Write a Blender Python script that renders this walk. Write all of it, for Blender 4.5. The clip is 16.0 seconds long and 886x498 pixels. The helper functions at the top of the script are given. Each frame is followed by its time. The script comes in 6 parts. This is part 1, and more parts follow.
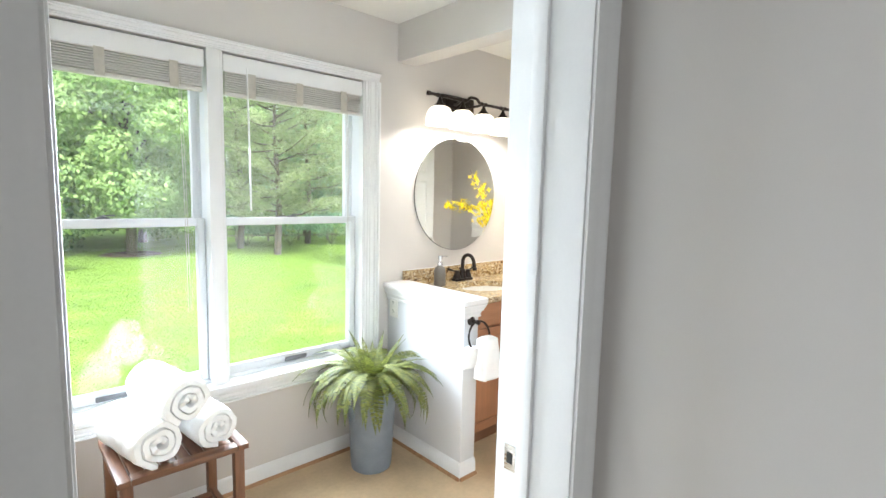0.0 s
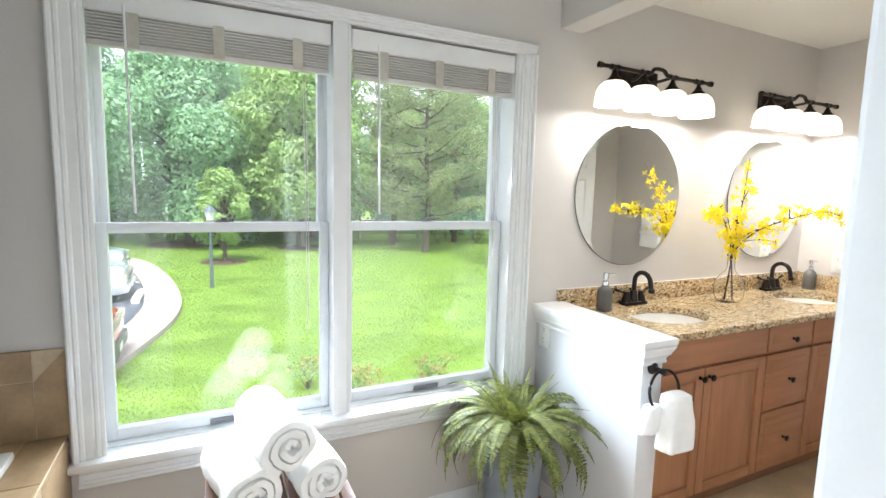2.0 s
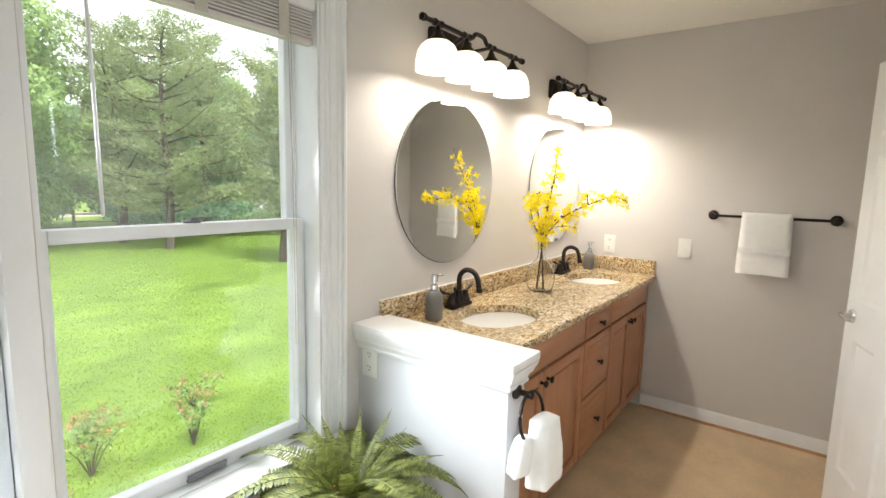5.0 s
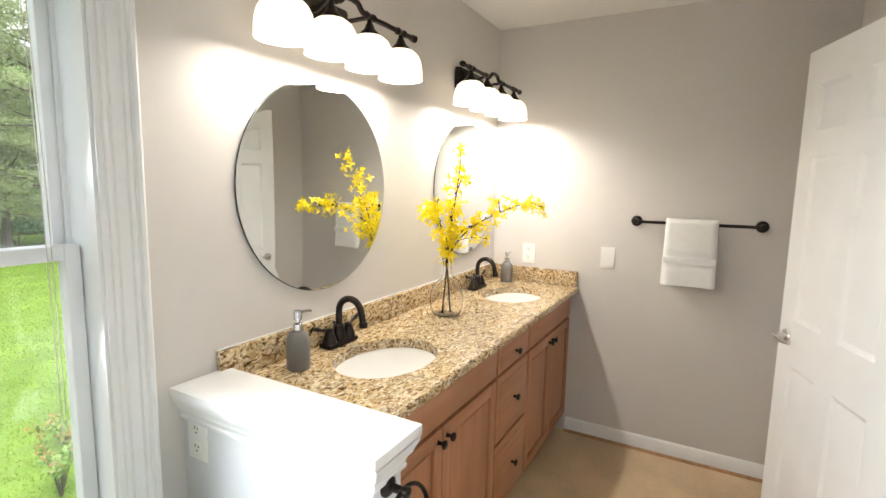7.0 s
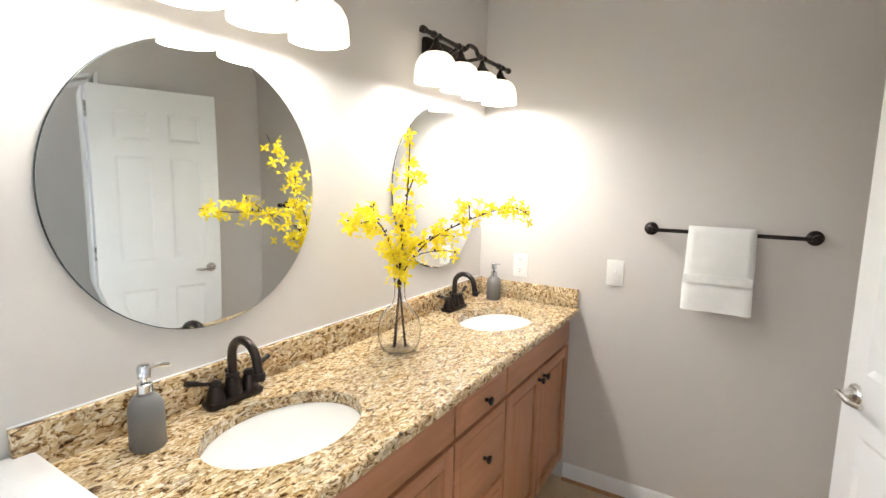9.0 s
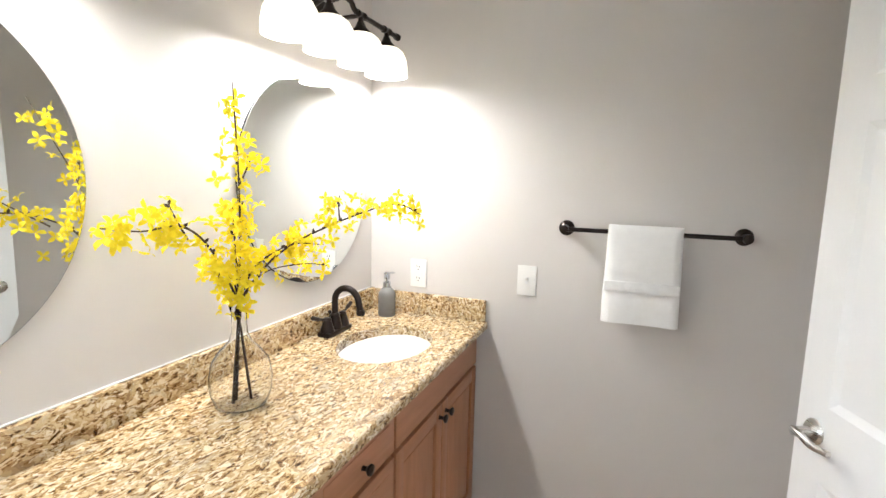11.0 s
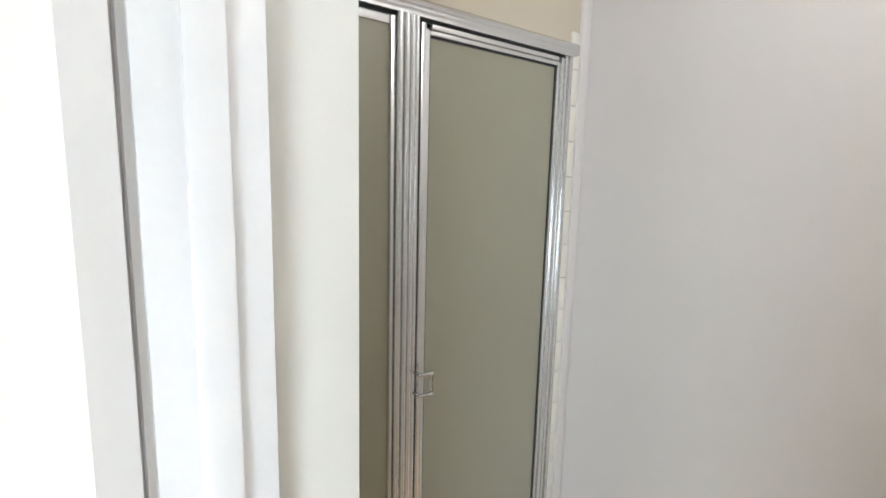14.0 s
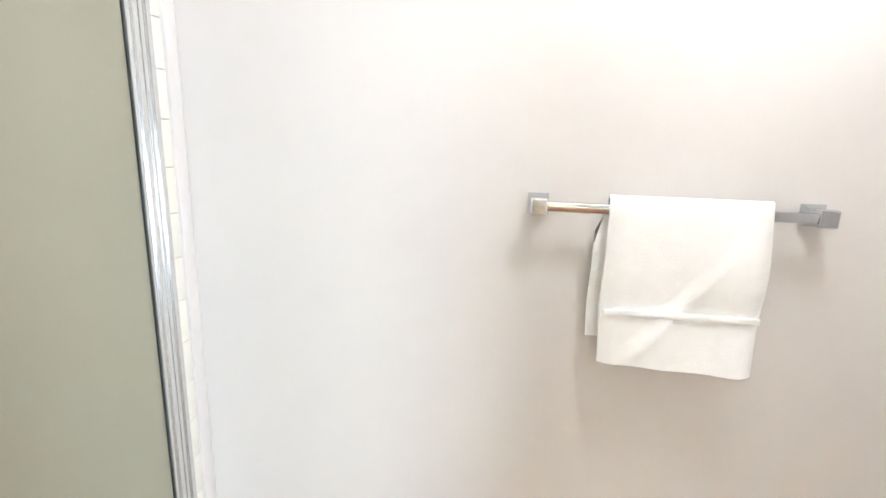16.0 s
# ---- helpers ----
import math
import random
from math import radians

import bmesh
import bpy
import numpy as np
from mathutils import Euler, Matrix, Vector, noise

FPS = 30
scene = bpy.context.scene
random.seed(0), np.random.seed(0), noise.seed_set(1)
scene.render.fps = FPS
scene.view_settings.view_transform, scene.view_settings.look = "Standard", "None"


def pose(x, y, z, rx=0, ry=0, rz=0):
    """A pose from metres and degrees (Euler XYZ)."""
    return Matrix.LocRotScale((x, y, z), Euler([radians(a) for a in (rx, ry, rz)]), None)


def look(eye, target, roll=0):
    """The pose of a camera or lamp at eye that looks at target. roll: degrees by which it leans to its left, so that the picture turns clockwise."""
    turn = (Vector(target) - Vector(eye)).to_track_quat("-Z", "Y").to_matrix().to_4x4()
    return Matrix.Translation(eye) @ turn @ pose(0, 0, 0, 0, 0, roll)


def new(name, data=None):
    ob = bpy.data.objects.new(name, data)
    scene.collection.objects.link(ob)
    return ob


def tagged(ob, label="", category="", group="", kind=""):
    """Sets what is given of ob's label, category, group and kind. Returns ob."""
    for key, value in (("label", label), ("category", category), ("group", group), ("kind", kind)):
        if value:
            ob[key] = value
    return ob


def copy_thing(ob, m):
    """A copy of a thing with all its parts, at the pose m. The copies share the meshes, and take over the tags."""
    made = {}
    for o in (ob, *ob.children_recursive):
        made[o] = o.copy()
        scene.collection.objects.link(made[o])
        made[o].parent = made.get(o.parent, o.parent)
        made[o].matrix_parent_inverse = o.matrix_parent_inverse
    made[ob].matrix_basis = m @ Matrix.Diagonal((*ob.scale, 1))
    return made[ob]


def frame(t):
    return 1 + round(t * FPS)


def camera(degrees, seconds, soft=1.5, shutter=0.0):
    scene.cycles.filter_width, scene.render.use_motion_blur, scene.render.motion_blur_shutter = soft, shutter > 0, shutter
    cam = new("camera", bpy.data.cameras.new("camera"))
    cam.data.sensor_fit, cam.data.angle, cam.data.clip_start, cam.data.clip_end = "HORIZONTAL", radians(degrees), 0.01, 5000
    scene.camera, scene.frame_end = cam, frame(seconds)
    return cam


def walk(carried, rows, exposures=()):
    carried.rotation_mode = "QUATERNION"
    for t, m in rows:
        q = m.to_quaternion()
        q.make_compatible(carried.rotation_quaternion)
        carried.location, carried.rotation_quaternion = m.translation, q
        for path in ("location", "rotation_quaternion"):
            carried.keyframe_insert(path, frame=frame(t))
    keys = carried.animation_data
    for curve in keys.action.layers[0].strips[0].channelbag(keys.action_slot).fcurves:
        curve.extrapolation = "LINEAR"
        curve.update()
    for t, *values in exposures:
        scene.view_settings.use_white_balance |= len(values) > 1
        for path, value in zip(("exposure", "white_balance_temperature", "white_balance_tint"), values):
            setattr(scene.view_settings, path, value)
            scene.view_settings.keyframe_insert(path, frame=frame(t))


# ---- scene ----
cam = camera(84.3, 16.0)
PATH = [
    (0, (-0.246, 0.438, 1.505), (1.108, 1.895, 1.289), 1.4),
    (0.5, (-0.122, 0.562, 1.529), (1.063, 2.158, 1.309), 1.4),
    (1, (-0.055, 0.66, 1.513), (0.978, 2.359, 1.292), 1.3),
    (1.5, (0.008, 0.789, 1.506), (0.938, 2.545, 1.28), 1.5),
    (2, (0.047, 0.895, 1.508), (0.918, 2.681, 1.276), 1.5),
    (2.5, (0.071, 1.019, 1.49), (0.946, 2.801, 1.249), 1.6),
    (3, (0.141, 1.151, 1.465), (1.081, 2.897, 1.205), 1.6),
    (3.5, (0.218, 1.242, 1.443), (1.279, 2.918, 1.187), 1.5),
    (4, (0.239, 1.35, 1.477), (1.476, 2.9, 1.215), 1.4),
    (4.5, (0.241, 1.42, 1.502), (1.668, 2.796, 1.238), 1.3),
    (5, (0.242, 1.483, 1.502), (1.834, 2.664, 1.241), 1.4),
    (7.5, (0.926, 1.576, 1.538), (2.664, 2.53, 1.28), 1.2),
    (8, (1.102, 1.547, 1.539), (2.796, 2.578, 1.275), 1.2),
    (10.5, (1.576, 1.708, 1.551), (3.271, 2.731, 1.269), 1.1),
    (11, (1.749, 1.709, 1.527), (3.594, 2.43, 1.25), 1.3),
    (11.5, (1.863, 1.613, 1.539), (3.821, 1.917, 1.265), 1.5),
    (12, (1.918, 1.52, 1.546), (3.893, 1.36, 1.269), 1.4),
    (12.5, (1.97, 1.422, 1.538), (3.866, 0.856, 1.248), 1.4),
    (13, (2.001, 1.285, 1.532), (3.788, 0.431, 1.25), 1.3),
    (13.5, (2.025, 1.177, 1.525), (3.704, 0.128, 1.24), 1.3),
    (14, (2.03, 1.089, 1.52), (3.583, -0.134, 1.218), 1.4),
    (14.5, (2.07, 0.998, 1.521), (3.445, -0.413, 1.177), 1.6),
    (15, (2.148, 0.895, 1.500), (3.238, -0.742, 1.138), 1.5),
    (15.5, (2.218, 0.850, 1.508), (2.883, -0.991, 1.095), 1.4),
    (16, (2.221, 0.859, 1.495), (2.496, -1.072, 1.055), 1.6),
]
walk(cam, [(t, look(eye, target, roll)) for t, eye, target, roll in PATH],
     exposures=[(0.0, 1.3, 6350, 9), (1.0, 1.08, 6300, 9), (2.5, 0.82, 6300, 10), (3.5, 0.63, 6350, 10), (5.0, 0.68, 6850, 10), (7.5, 0.8, 6700, 10), (8.0, 0.84, 6550, 10),
                (10.5, 0.95, 6100, 10), (12.0, 0.95, 6000, 10), (12.5, 1.15, 6050, 9), (13.0, 1.35, 6150, 9), (13.5, 1.3, 6200, 9), (14.5, 1.75, 6300, 10), (15.0, 2.0, 6250, 10), (16.0, 2.3, 6150, 10)])

# ---- world, sun, large lights ----
world = bpy.data.worlds.new("sky")
scene.world = world
world.use_nodes = True
wn = world.node_tree.nodes
sky = wn.new("ShaderNodeTexSky")
sky.sky_type = "NISHITA"
sky.sun_disc = False
sky.sun_elevation, sky.sun_rotation = radians(55), radians(200)
sky.air_density, sky.dust_density, sky.ozone_density = 1.0, 4.0, 1.0
wn["Background"].inputs[1].default_value = 0.15
veil = wn.new("ShaderNodeMixRGB")
veil.inputs[0].default_value, veil.inputs[2].default_value = 0.75, (11.0, 11.6, 12.2, 1)
world.node_tree.links.new(sky.outputs[0], veil.inputs[1])
world.node_tree.links.new(veil.outputs[0], wn["Background"].inputs[0])


def lamp(name, kind, m, energy, color, size=0.0, size_y=0.0):
    data = bpy.data.lights.new(name, kind)
    data.energy, data.color = energy, color
    if kind == "AREA":
        data.shape, data.size, data.size_y, data.spread = "RECTANGLE", size, size_y, radians(130)
    elif kind == "SUN":
        data.angle = size
    else:
        data.shadow_soft_size = size
    ob = new(name, data)
    ob.matrix_world = m
    return ob


lamp("sun", "SUN", look((-6, -14, 28), (0, 0, 0)), 4.8, (1.0, 0.98, 0.95), radians(25))
# daylight falling in through the two sashes
for cx in (0.105, 0.955):
    for cz in (0.86, 1.30, 1.74):
        lamp("daylight_window", "AREA", look((cx, 2.825, cz), (cx, 0.0, cz - 0.95)), 5.0, (0.80, 0.90, 1.0), 0.70, 0.42)
# fill light added inside the closed bedroom to brighten the entry; no window there
lamp("bedroom_fill", "AREA", look((-2.9, -1.2, 1.5), (0.5, -0.6, 1.3)), 9, (0.93, 0.97, 1.0), 1.8, 1.5)

# ---- materials ----
def nodes_of(name):
    m = bpy.data.materials.new(name)
    m.use_nodes = True
    nt = m.node_tree
    return m, nt, nt.nodes["Principled BSDF"]


def surface(name, color, rough=0.5, metal=0.0, var=0.06, scale=6.0, grain=120.0, bump=0.05, depth=0.002, spec=0.5, coat=0.0,
            stretch=(1, 1, 1), tone=None):
    """Two scales of noise on the colour and the roughness, and a fine relief."""
    m, nt, b = nodes_of(name)
    n, l = nt.nodes, nt.links
    tc, mp = n.new("ShaderNodeTexCoord"), n.new("ShaderNodeMapping")
    mp.inputs["Scale"].default_value = stretch
    l.new(tc.outputs["Object"], mp.inputs[0])
    big, fine = n.new("ShaderNodeTexNoise"), n.new("ShaderNodeTexNoise")
    for tex, s, d in ((big, scale, 4.0), (fine, grain, 3.0)):
        tex.inputs["Scale"].default_value, tex.inputs["Detail"].default_value = s, d
        l.new(mp.outputs[0], tex.inputs["Vector"])
    mixv = n.new("ShaderNodeMath")
    mixv.operation = "MULTIPLY_ADD"
    mixv.inputs[1].default_value = 0.35
    l.new(fine.outputs[0], mixv.inputs[0])
    l.new(big.outputs[0], mixv.inputs[2])
    ramp = n.new("ShaderNodeValToRGB")
    c = Vector(color)
    d = Vector(tone) if tone else c * (1 - 2.2 * var)
    ramp.color_ramp.elements[0].position, ramp.color_ramp.elements[1].position = 0.42, 0.92
    ramp.color_ramp.elements[0].color = (*d, 1)
    ramp.color_ramp.elements[1].color = (*(c * (1 + var)), 1)
    l.new(mixv.outputs[0], ramp.inputs[0])
    l.new(ramp.outputs[0], b.inputs["Base Color"])
    rr = n.new("ShaderNodeMapRange")
    rr.inputs["To Min"].default_value, rr.inputs["To Max"].default_value = max(rough - 0.08, 0.02), min(rough + 0.08, 1)
    l.new(big.outputs[0], rr.inputs["Value"])
    l.new(rr.outputs[0], b.inputs["Roughness"])
    b.inputs["Metallic"].default_value = metal
    b.inputs["Specular IOR Level"].default_value = spec
    b.inputs["Coat Weight"].default_value = coat
    bp = n.new("ShaderNodeBump")
    bp.inputs["Strength"].default_value, bp.inputs["Distance"].default_value = bump, depth
    l.new(fine.outputs[0], bp.inputs["Height"])
    l.new(bp.outputs[0], b.inputs["Normal"])
    return m


def granite(name):
    """Golden granite: cream and honey grains, grey-brown patches and dark mineral flakes, polished."""
    m, nt, b = nodes_of(name)
    n, l = nt.nodes, nt.links
    tc = n.new("ShaderNodeTexCoord")
    mp = n.new("ShaderNodeMapping")
    mp.inputs["Scale"].default_value = (0.8, 1.5, 1.3)
    mp.inputs["Rotation"].default_value = (0, 0, 0.5)
    l.new(tc.outputs["Object"], mp.inputs[0])
    warp = n.new("ShaderNodeTexNoise")
    warp.inputs["Scale"].default_value, warp.inputs["Detail"].default_value = 22, 3
    add = n.new("ShaderNodeMixRGB")
    add.blend_type, add.inputs[0].default_value = "ADD", 0.07
    l.new(mp.outputs[0], warp.inputs["Vector"])
    l.new(mp.outputs[0], add.inputs[1])
    l.new(warp.outputs["Color"], add.inputs[2])

    def tones(source, stops):
        ramp = n.new("ShaderNodeValToRGB")
        e = ramp.color_ramp.elements
        e[0].position, e[0].color = stops[0][0], (*stops[0][1], 1)
        e[1].position, e[1].color = stops[-1][0], (*stops[-1][1], 1)
        for p, col in stops[1:-1]:
            e.new(p).color = (*col, 1)
        l.new(source, ramp.inputs[0])
        return ramp.outputs[0]

    def mixed(kind, amount, a, c):
        mix = n.new("ShaderNodeMixRGB")
        mix.blend_type = kind
        if isinstance(amount, float):
            mix.inputs[0].default_value = amount
        else:
            l.new(amount, mix.inputs[0])
        l.new(a, mix.inputs[1])
        l.new(c, mix.inputs[2])
        return mix.outputs[0]

    grains, flakes, patch, fine = n.new("ShaderNodeTexVoronoi"), n.new("ShaderNodeTexNoise"), n.new("ShaderNodeTexNoise"), n.new("ShaderNodeTexNoise")
    grains.inputs["Scale"].default_value = 105
    for tex, sc, det, ro in ((flakes, 62, 6, 0.64), (patch, 16, 4, 0.6), (fine, 190, 3, 0.6)):
        tex.inputs["Scale"].default_value, tex.inputs["Detail"].default_value, tex.inputs["Roughness"].default_value = sc, det, ro
        l.new(add.outputs[0], tex.inputs["Vector"])
    l.new(add.outputs[0], grains.inputs["Vector"])
    grey = n.new("ShaderNodeSeparateColor")
    l.new(grains.outputs["Color"], grey.inputs[0])
    base = tones(grey.outputs[0], [(0.0, (0.30, 0.185, 0.085)), (0.30, (0.52, 0.37, 0.19)), (0.62, (0.68, 0.54, 0.33)), (1.0, (0.80, 0.72, 0.56))])
    cool = tones(fine.outputs[0], [(0.35, (0.20, 0.165, 0.12)), (0.65, (0.47, 0.41, 0.32))])
    base = mixed("MIX", tones(patch.outputs[0], [(0.52, (0, 0, 0)), (0.68, (0.6, 0.6, 0.6))]), base, cool)
    dark = tones(flakes.outputs[0], [(0.335, (0.05, 0.032, 0.02)), (0.405, (0.30, 0.20, 0.115)), (0.45, (0.74, 0.63, 0.48)), (0.485, (1, 1, 1))])
    l.new(mixed("MULTIPLY", 1.0, base, dark), b.inputs["Base Color"])
    b.inputs["Roughness"].default_value = 0.13
    return m


def wood(name, light, dark, along="Z", scale=1.0, rough=0.4):
    m, nt, b = nodes_of(name)
    n, l = nt.nodes, nt.links
    tc, mp = n.new("ShaderNodeTexCoord"), n.new("ShaderNodeMapping")
    mp.inputs["Scale"].default_value = {"Z": (14 * scale, 14 * scale, 1.2 * scale), "X": (1.2 * scale, 14 * scale, 14 * scale), "Y": (14 * scale, 1.2 * scale, 14 * scale)}[along]
    l.new(tc.outputs["Object"], mp.inputs[0])
    a, f = n.new("ShaderNodeTexNoise"), n.new("ShaderNodeTexNoise")
    a.inputs["Scale"].default_value, a.inputs["Detail"].default_value, a.inputs["Distortion"].default_value = 2.2, 6, 0.6
    f.inputs["Scale"].default_value = 14
    l.new(mp.outputs[0], a.inputs["Vector"])
    l.new(mp.outputs[0], f.inputs["Vector"])
    mx = n.new("ShaderNodeMath")
    mx.operation, mx.inputs[1].default_value = "MULTIPLY_ADD", 0.3
    l.new(f.outputs[0], mx.inputs[0])
    l.new(a.outputs[0], mx.inputs[2])
    ramp = n.new("ShaderNodeValToRGB")
    ramp.color_ramp.elements[0].position, ramp.color_ramp.elements[1].position = 0.45, 0.85
    ramp.color_ramp.elements[0].color, ramp.color_ramp.elements[1].color = (*dark, 1), (*light, 1)
    l.new(mx.outputs[0], ramp.inputs[0])
    l.new(ramp.outputs[0], b.inputs["Base Color"])
    b.inputs["Roughness"].default_value = rough
    bp = n.new("ShaderNodeBump")
    bp.inputs["Strength"].default_value, bp.inputs["Distance"].default_value = 0.12, 0.001
    l.new(f.outputs[0], bp.inputs["Height"])
    l.new(bp.outputs[0], b.inputs["Normal"])
    return m


def pane_glass(name, gloss=0.07, tint=(1, 1, 1)):
    m, nt, b = nodes_of(name)
    n, l = nt.nodes, nt.links
    n.remove(b)
    tr, gl, mx = n.new("ShaderNodeBsdfTransparent"), n.new("ShaderNodeBsdfGlossy"), n.new("ShaderNodeMixShader")
    tr.inputs[0].default_value = (*tint, 1)
    gl.inputs["Roughness"].default_value = 0.02
    mx.inputs[0].default_value = gloss
    # Haze of dirty glass, with the glare over the view put into it
    dust_glare, glare_film = n.new("ShaderNodeBsdfTranslucent"), n.new("ShaderNodeMixShader")
    tc, glare_smear, amount = n.new("ShaderNodeTexCoord"), n.new("ShaderNodeTexNoise"), n.new("ShaderNodeMapRange")
    glare_smear.inputs["Scale"].default_value, glare_smear.inputs["Detail"].default_value = 2.5, 4
    amount.inputs["To Min"].default_value, amount.inputs["To Max"].default_value = 0.0, 0.075
    l.new(tc.outputs["Object"], glare_smear.inputs["Vector"])
    l.new(glare_smear.outputs[0], amount.inputs["Value"])
    l.new(amount.outputs[0], glare_film.inputs[0])
    l.new(tr.outputs[0], glare_film.inputs[1])
    l.new(dust_glare.outputs[0], glare_film.inputs[2])
    l.new(glare_film.outputs[0], mx.inputs[1])
    l.new(gl.outputs[0], mx.inputs[2])
    l.new(mx.outputs[0], n["Material Output"].inputs[0])
    return m


def leafy(name, light, dark, rough=0.55, trans=0.35):
    """Leaf: a hue of its own for every leaf, some light passing through."""
    m, nt, b = nodes_of(name)
    n, l = nt.nodes, nt.links
    geo = n.new("ShaderNodeNewGeometry")
    tc, tex = n.new("ShaderNodeTexCoord"), n.new("ShaderNodeTexNoise")
    tex.inputs["Scale"].default_value = 0.9
    l.new(tc.outputs["Object"], tex.inputs["Vector"])
    mixv = n.new("ShaderNodeMath")
    mixv.operation, mixv.inputs[1].default_value = "MULTIPLY_ADD", 0.6
    l.new(geo.outputs["Random Per Island"], mixv.inputs[0])
    sub = n.new("ShaderNodeMath")
    sub.operation, sub.inputs[1].default_value = "SUBTRACT", 0.3
    l.new(tex.outputs[0], sub.inputs[0])
    l.new(sub.outputs[0], mixv.inputs[2])
    ramp = n.new("ShaderNodeValToRGB")
    ramp.color_ramp.elements[0].position, ramp.color_ramp.elements[1].position = 0.1, 0.85
    ramp.color_ramp.elements[0].color, ramp.color_ramp.elements[1].color = (*dark, 1), (*light, 1)
    l.new(mixv.outputs[0], ramp.inputs[0])
    l.new(ramp.outputs[0], b.inputs["Base Color"])
    b.inputs["Roughness"].default_value = rough
    tl, mx = n.new("ShaderNodeBsdfTranslucent"), n.new("ShaderNodeMixShader")
    l.new(ramp.outputs[0], tl.inputs[0])
    mx.inputs[0].default_value = trans
    l.new(b.outputs[0], mx.inputs[1])
    l.new(tl.outputs[0], mx.inputs[2])
    l.new(mx.outputs[0], n["Material Output"].inputs[0])
    return m


def glow(name, color, strength, base=(0.9, 0.88, 0.84)):
    m, nt, b = nodes_of(name)
    b.inputs["Base Color"].default_value = (*base, 1)
    b.inputs["Roughness"].default_value = 0.25
    b.inputs["Emission Color"].default_value = (*color, 1)
    b.inputs["Emission Strength"].default_value = strength
    return m


PAINT = surface("greige_wall_paint", (0.655, 0.622, 0.595), 0.75, var=0.015, scale=1.6, grain=260, bump=0.12, depth=0.0006, spec=0.3)
CEIL = surface("ceiling_paint", (0.80, 0.78, 0.74), 0.85, var=0.012, scale=2, grain=300, bump=0.12, depth=0.0008, spec=0.2)
CREAM = surface("off_white_wall_paint", (0.76, 0.75, 0.70), 0.6, var=0.015, scale=1.6, grain=260, bump=0.1, depth=0.0006, spec=0.3)
# Trim white; its colour is dimmed against window light and tinted daylight blue
HALFDIM = surface("half_wall_dimmed_white", (0.66, 0.665, 0.685), 0.5, var=0.02, scale=4, grain=180, bump=0.06, depth=0.0006)
TRIM = surface("white_trim_paint", (0.82, 0.82, 0.82), 0.34, var=0.02, scale=9, grain=150, bump=0.05, depth=0.0006)
VINYL = surface("white_vinyl", (0.80, 0.82, 0.84), 0.4, var=0.02, scale=7, grain=120, bump=0.03)
DOORP = surface("white_door_paint", (0.82, 0.82, 0.81), 0.4, var=0.015, scale=5, grain=200, bump=0.08, depth=0.0006)
FLOOR = surface("tan_vinyl_floor", (0.60, 0.44, 0.27), 0.38, var=0.10, scale=4.5, grain=45, bump=0.06, depth=0.001)
SHOE = wood("shoe_moulding_wood", (0.45, 0.25, 0.12), (0.30, 0.15, 0.07), "X")
GRANITE = granite("brown_granite")
MAPLE = wood("honey_maple", (0.44, 0.205, 0.105), (0.34, 0.15, 0.07), "Z")
MAPLE_X = wood("honey_maple_level", (0.44, 0.205, 0.105), (0.34, 0.15, 0.07), "X")
KICK = wood("toe_kick_wood", (0.25, 0.12, 0.06), (0.18, 0.08, 0.04), "X")
BENCH = wood("dark_teak", (0.22, 0.10, 0.05), (0.10, 0.04, 0.02), "X")
BENCH_Y = wood("dark_teak_cross", (0.22, 0.10, 0.05), (0.10, 0.04, 0.02), "Y")
BENCH_Z = wood("dark_teak_upright", (0.22, 0.10, 0.05), (0.10, 0.04, 0.02), "Z")
BRONZE = surface("oil_rubbed_bronze", (0.030, 0.022, 0.019), 0.32, metal=0.7, var=0.15, scale=20, grain=200, bump=0.04)
NICKEL = surface("brushed_nickel", (0.62, 0.60, 0.57), 0.28, metal=1.0, var=0.05, scale=20, grain=300, bump=0.05, stretch=(1, 1, 20))
CHROME = surface("chrome", (0.62, 0.64, 0.67), 0.10, metal=1.0, var=0.02, scale=12, bump=0.01)
ALU = surface("polished_aluminium", (0.72, 0.72, 0.71), 0.24, metal=0.85, var=0.01, scale=3, grain=60, bump=0.0)
PORC = surface("white_porcelain", (0.86, 0.86, 0.85), 0.12, var=0.01, scale=3, bump=0.0, coat=0.3)
TERRY = surface("white_terry", (0.91, 0.91, 0.90), 0.95, var=0.015, scale=30, grain=420, bump=0.45, depth=0.003, spec=0.1)
TERRY_BAND = surface("white_woven_band", (0.88, 0.88, 0.87), 0.8, var=0.03, scale=30, grain=700, bump=0.5, depth=0.001, spec=0.2)
PLASTIC = surface("white_plate_plastic", (0.84, 0.83, 0.80), 0.3, var=0.01, bump=0.0)
DARK = surface("dark_slot", (0.02, 0.02, 0.02), 0.7, var=0.1)
GREYLIFT = surface("grey_sash_hardware", (0.16, 0.16, 0.17), 0.4, var=0.08)
GLASS = pane_glass("window_glass", 0.05)
MIRROR, _nt, _b = nodes_of("silvered_mirror")
_b.inputs["Base Color"].default_value = (0.80, 0.82, 0.80, 1)
_b.inputs["Metallic"].default_value, _b.inputs["Roughness"].default_value = 1.0, 0.01
EDGE = surface("mirror_edge", (0.10, 0.11, 0.11), 0.2, metal=0.6, var=0.05)
SHADE = glow("frosted_shade", (1.0, 0.90, 0.72), 0.8)
BLIND = surface("white_faux_wood_slat", (0.66, 0.64, 0.61), 0.5, var=0.04, scale=8, grain=60, bump=0.05, stretch=(0.3, 4, 4))
TAPE = surface("cream_ladder_tape", (0.57, 0.535, 0.475), 0.9, var=0.05, scale=40, grain=500, bump=0.4)
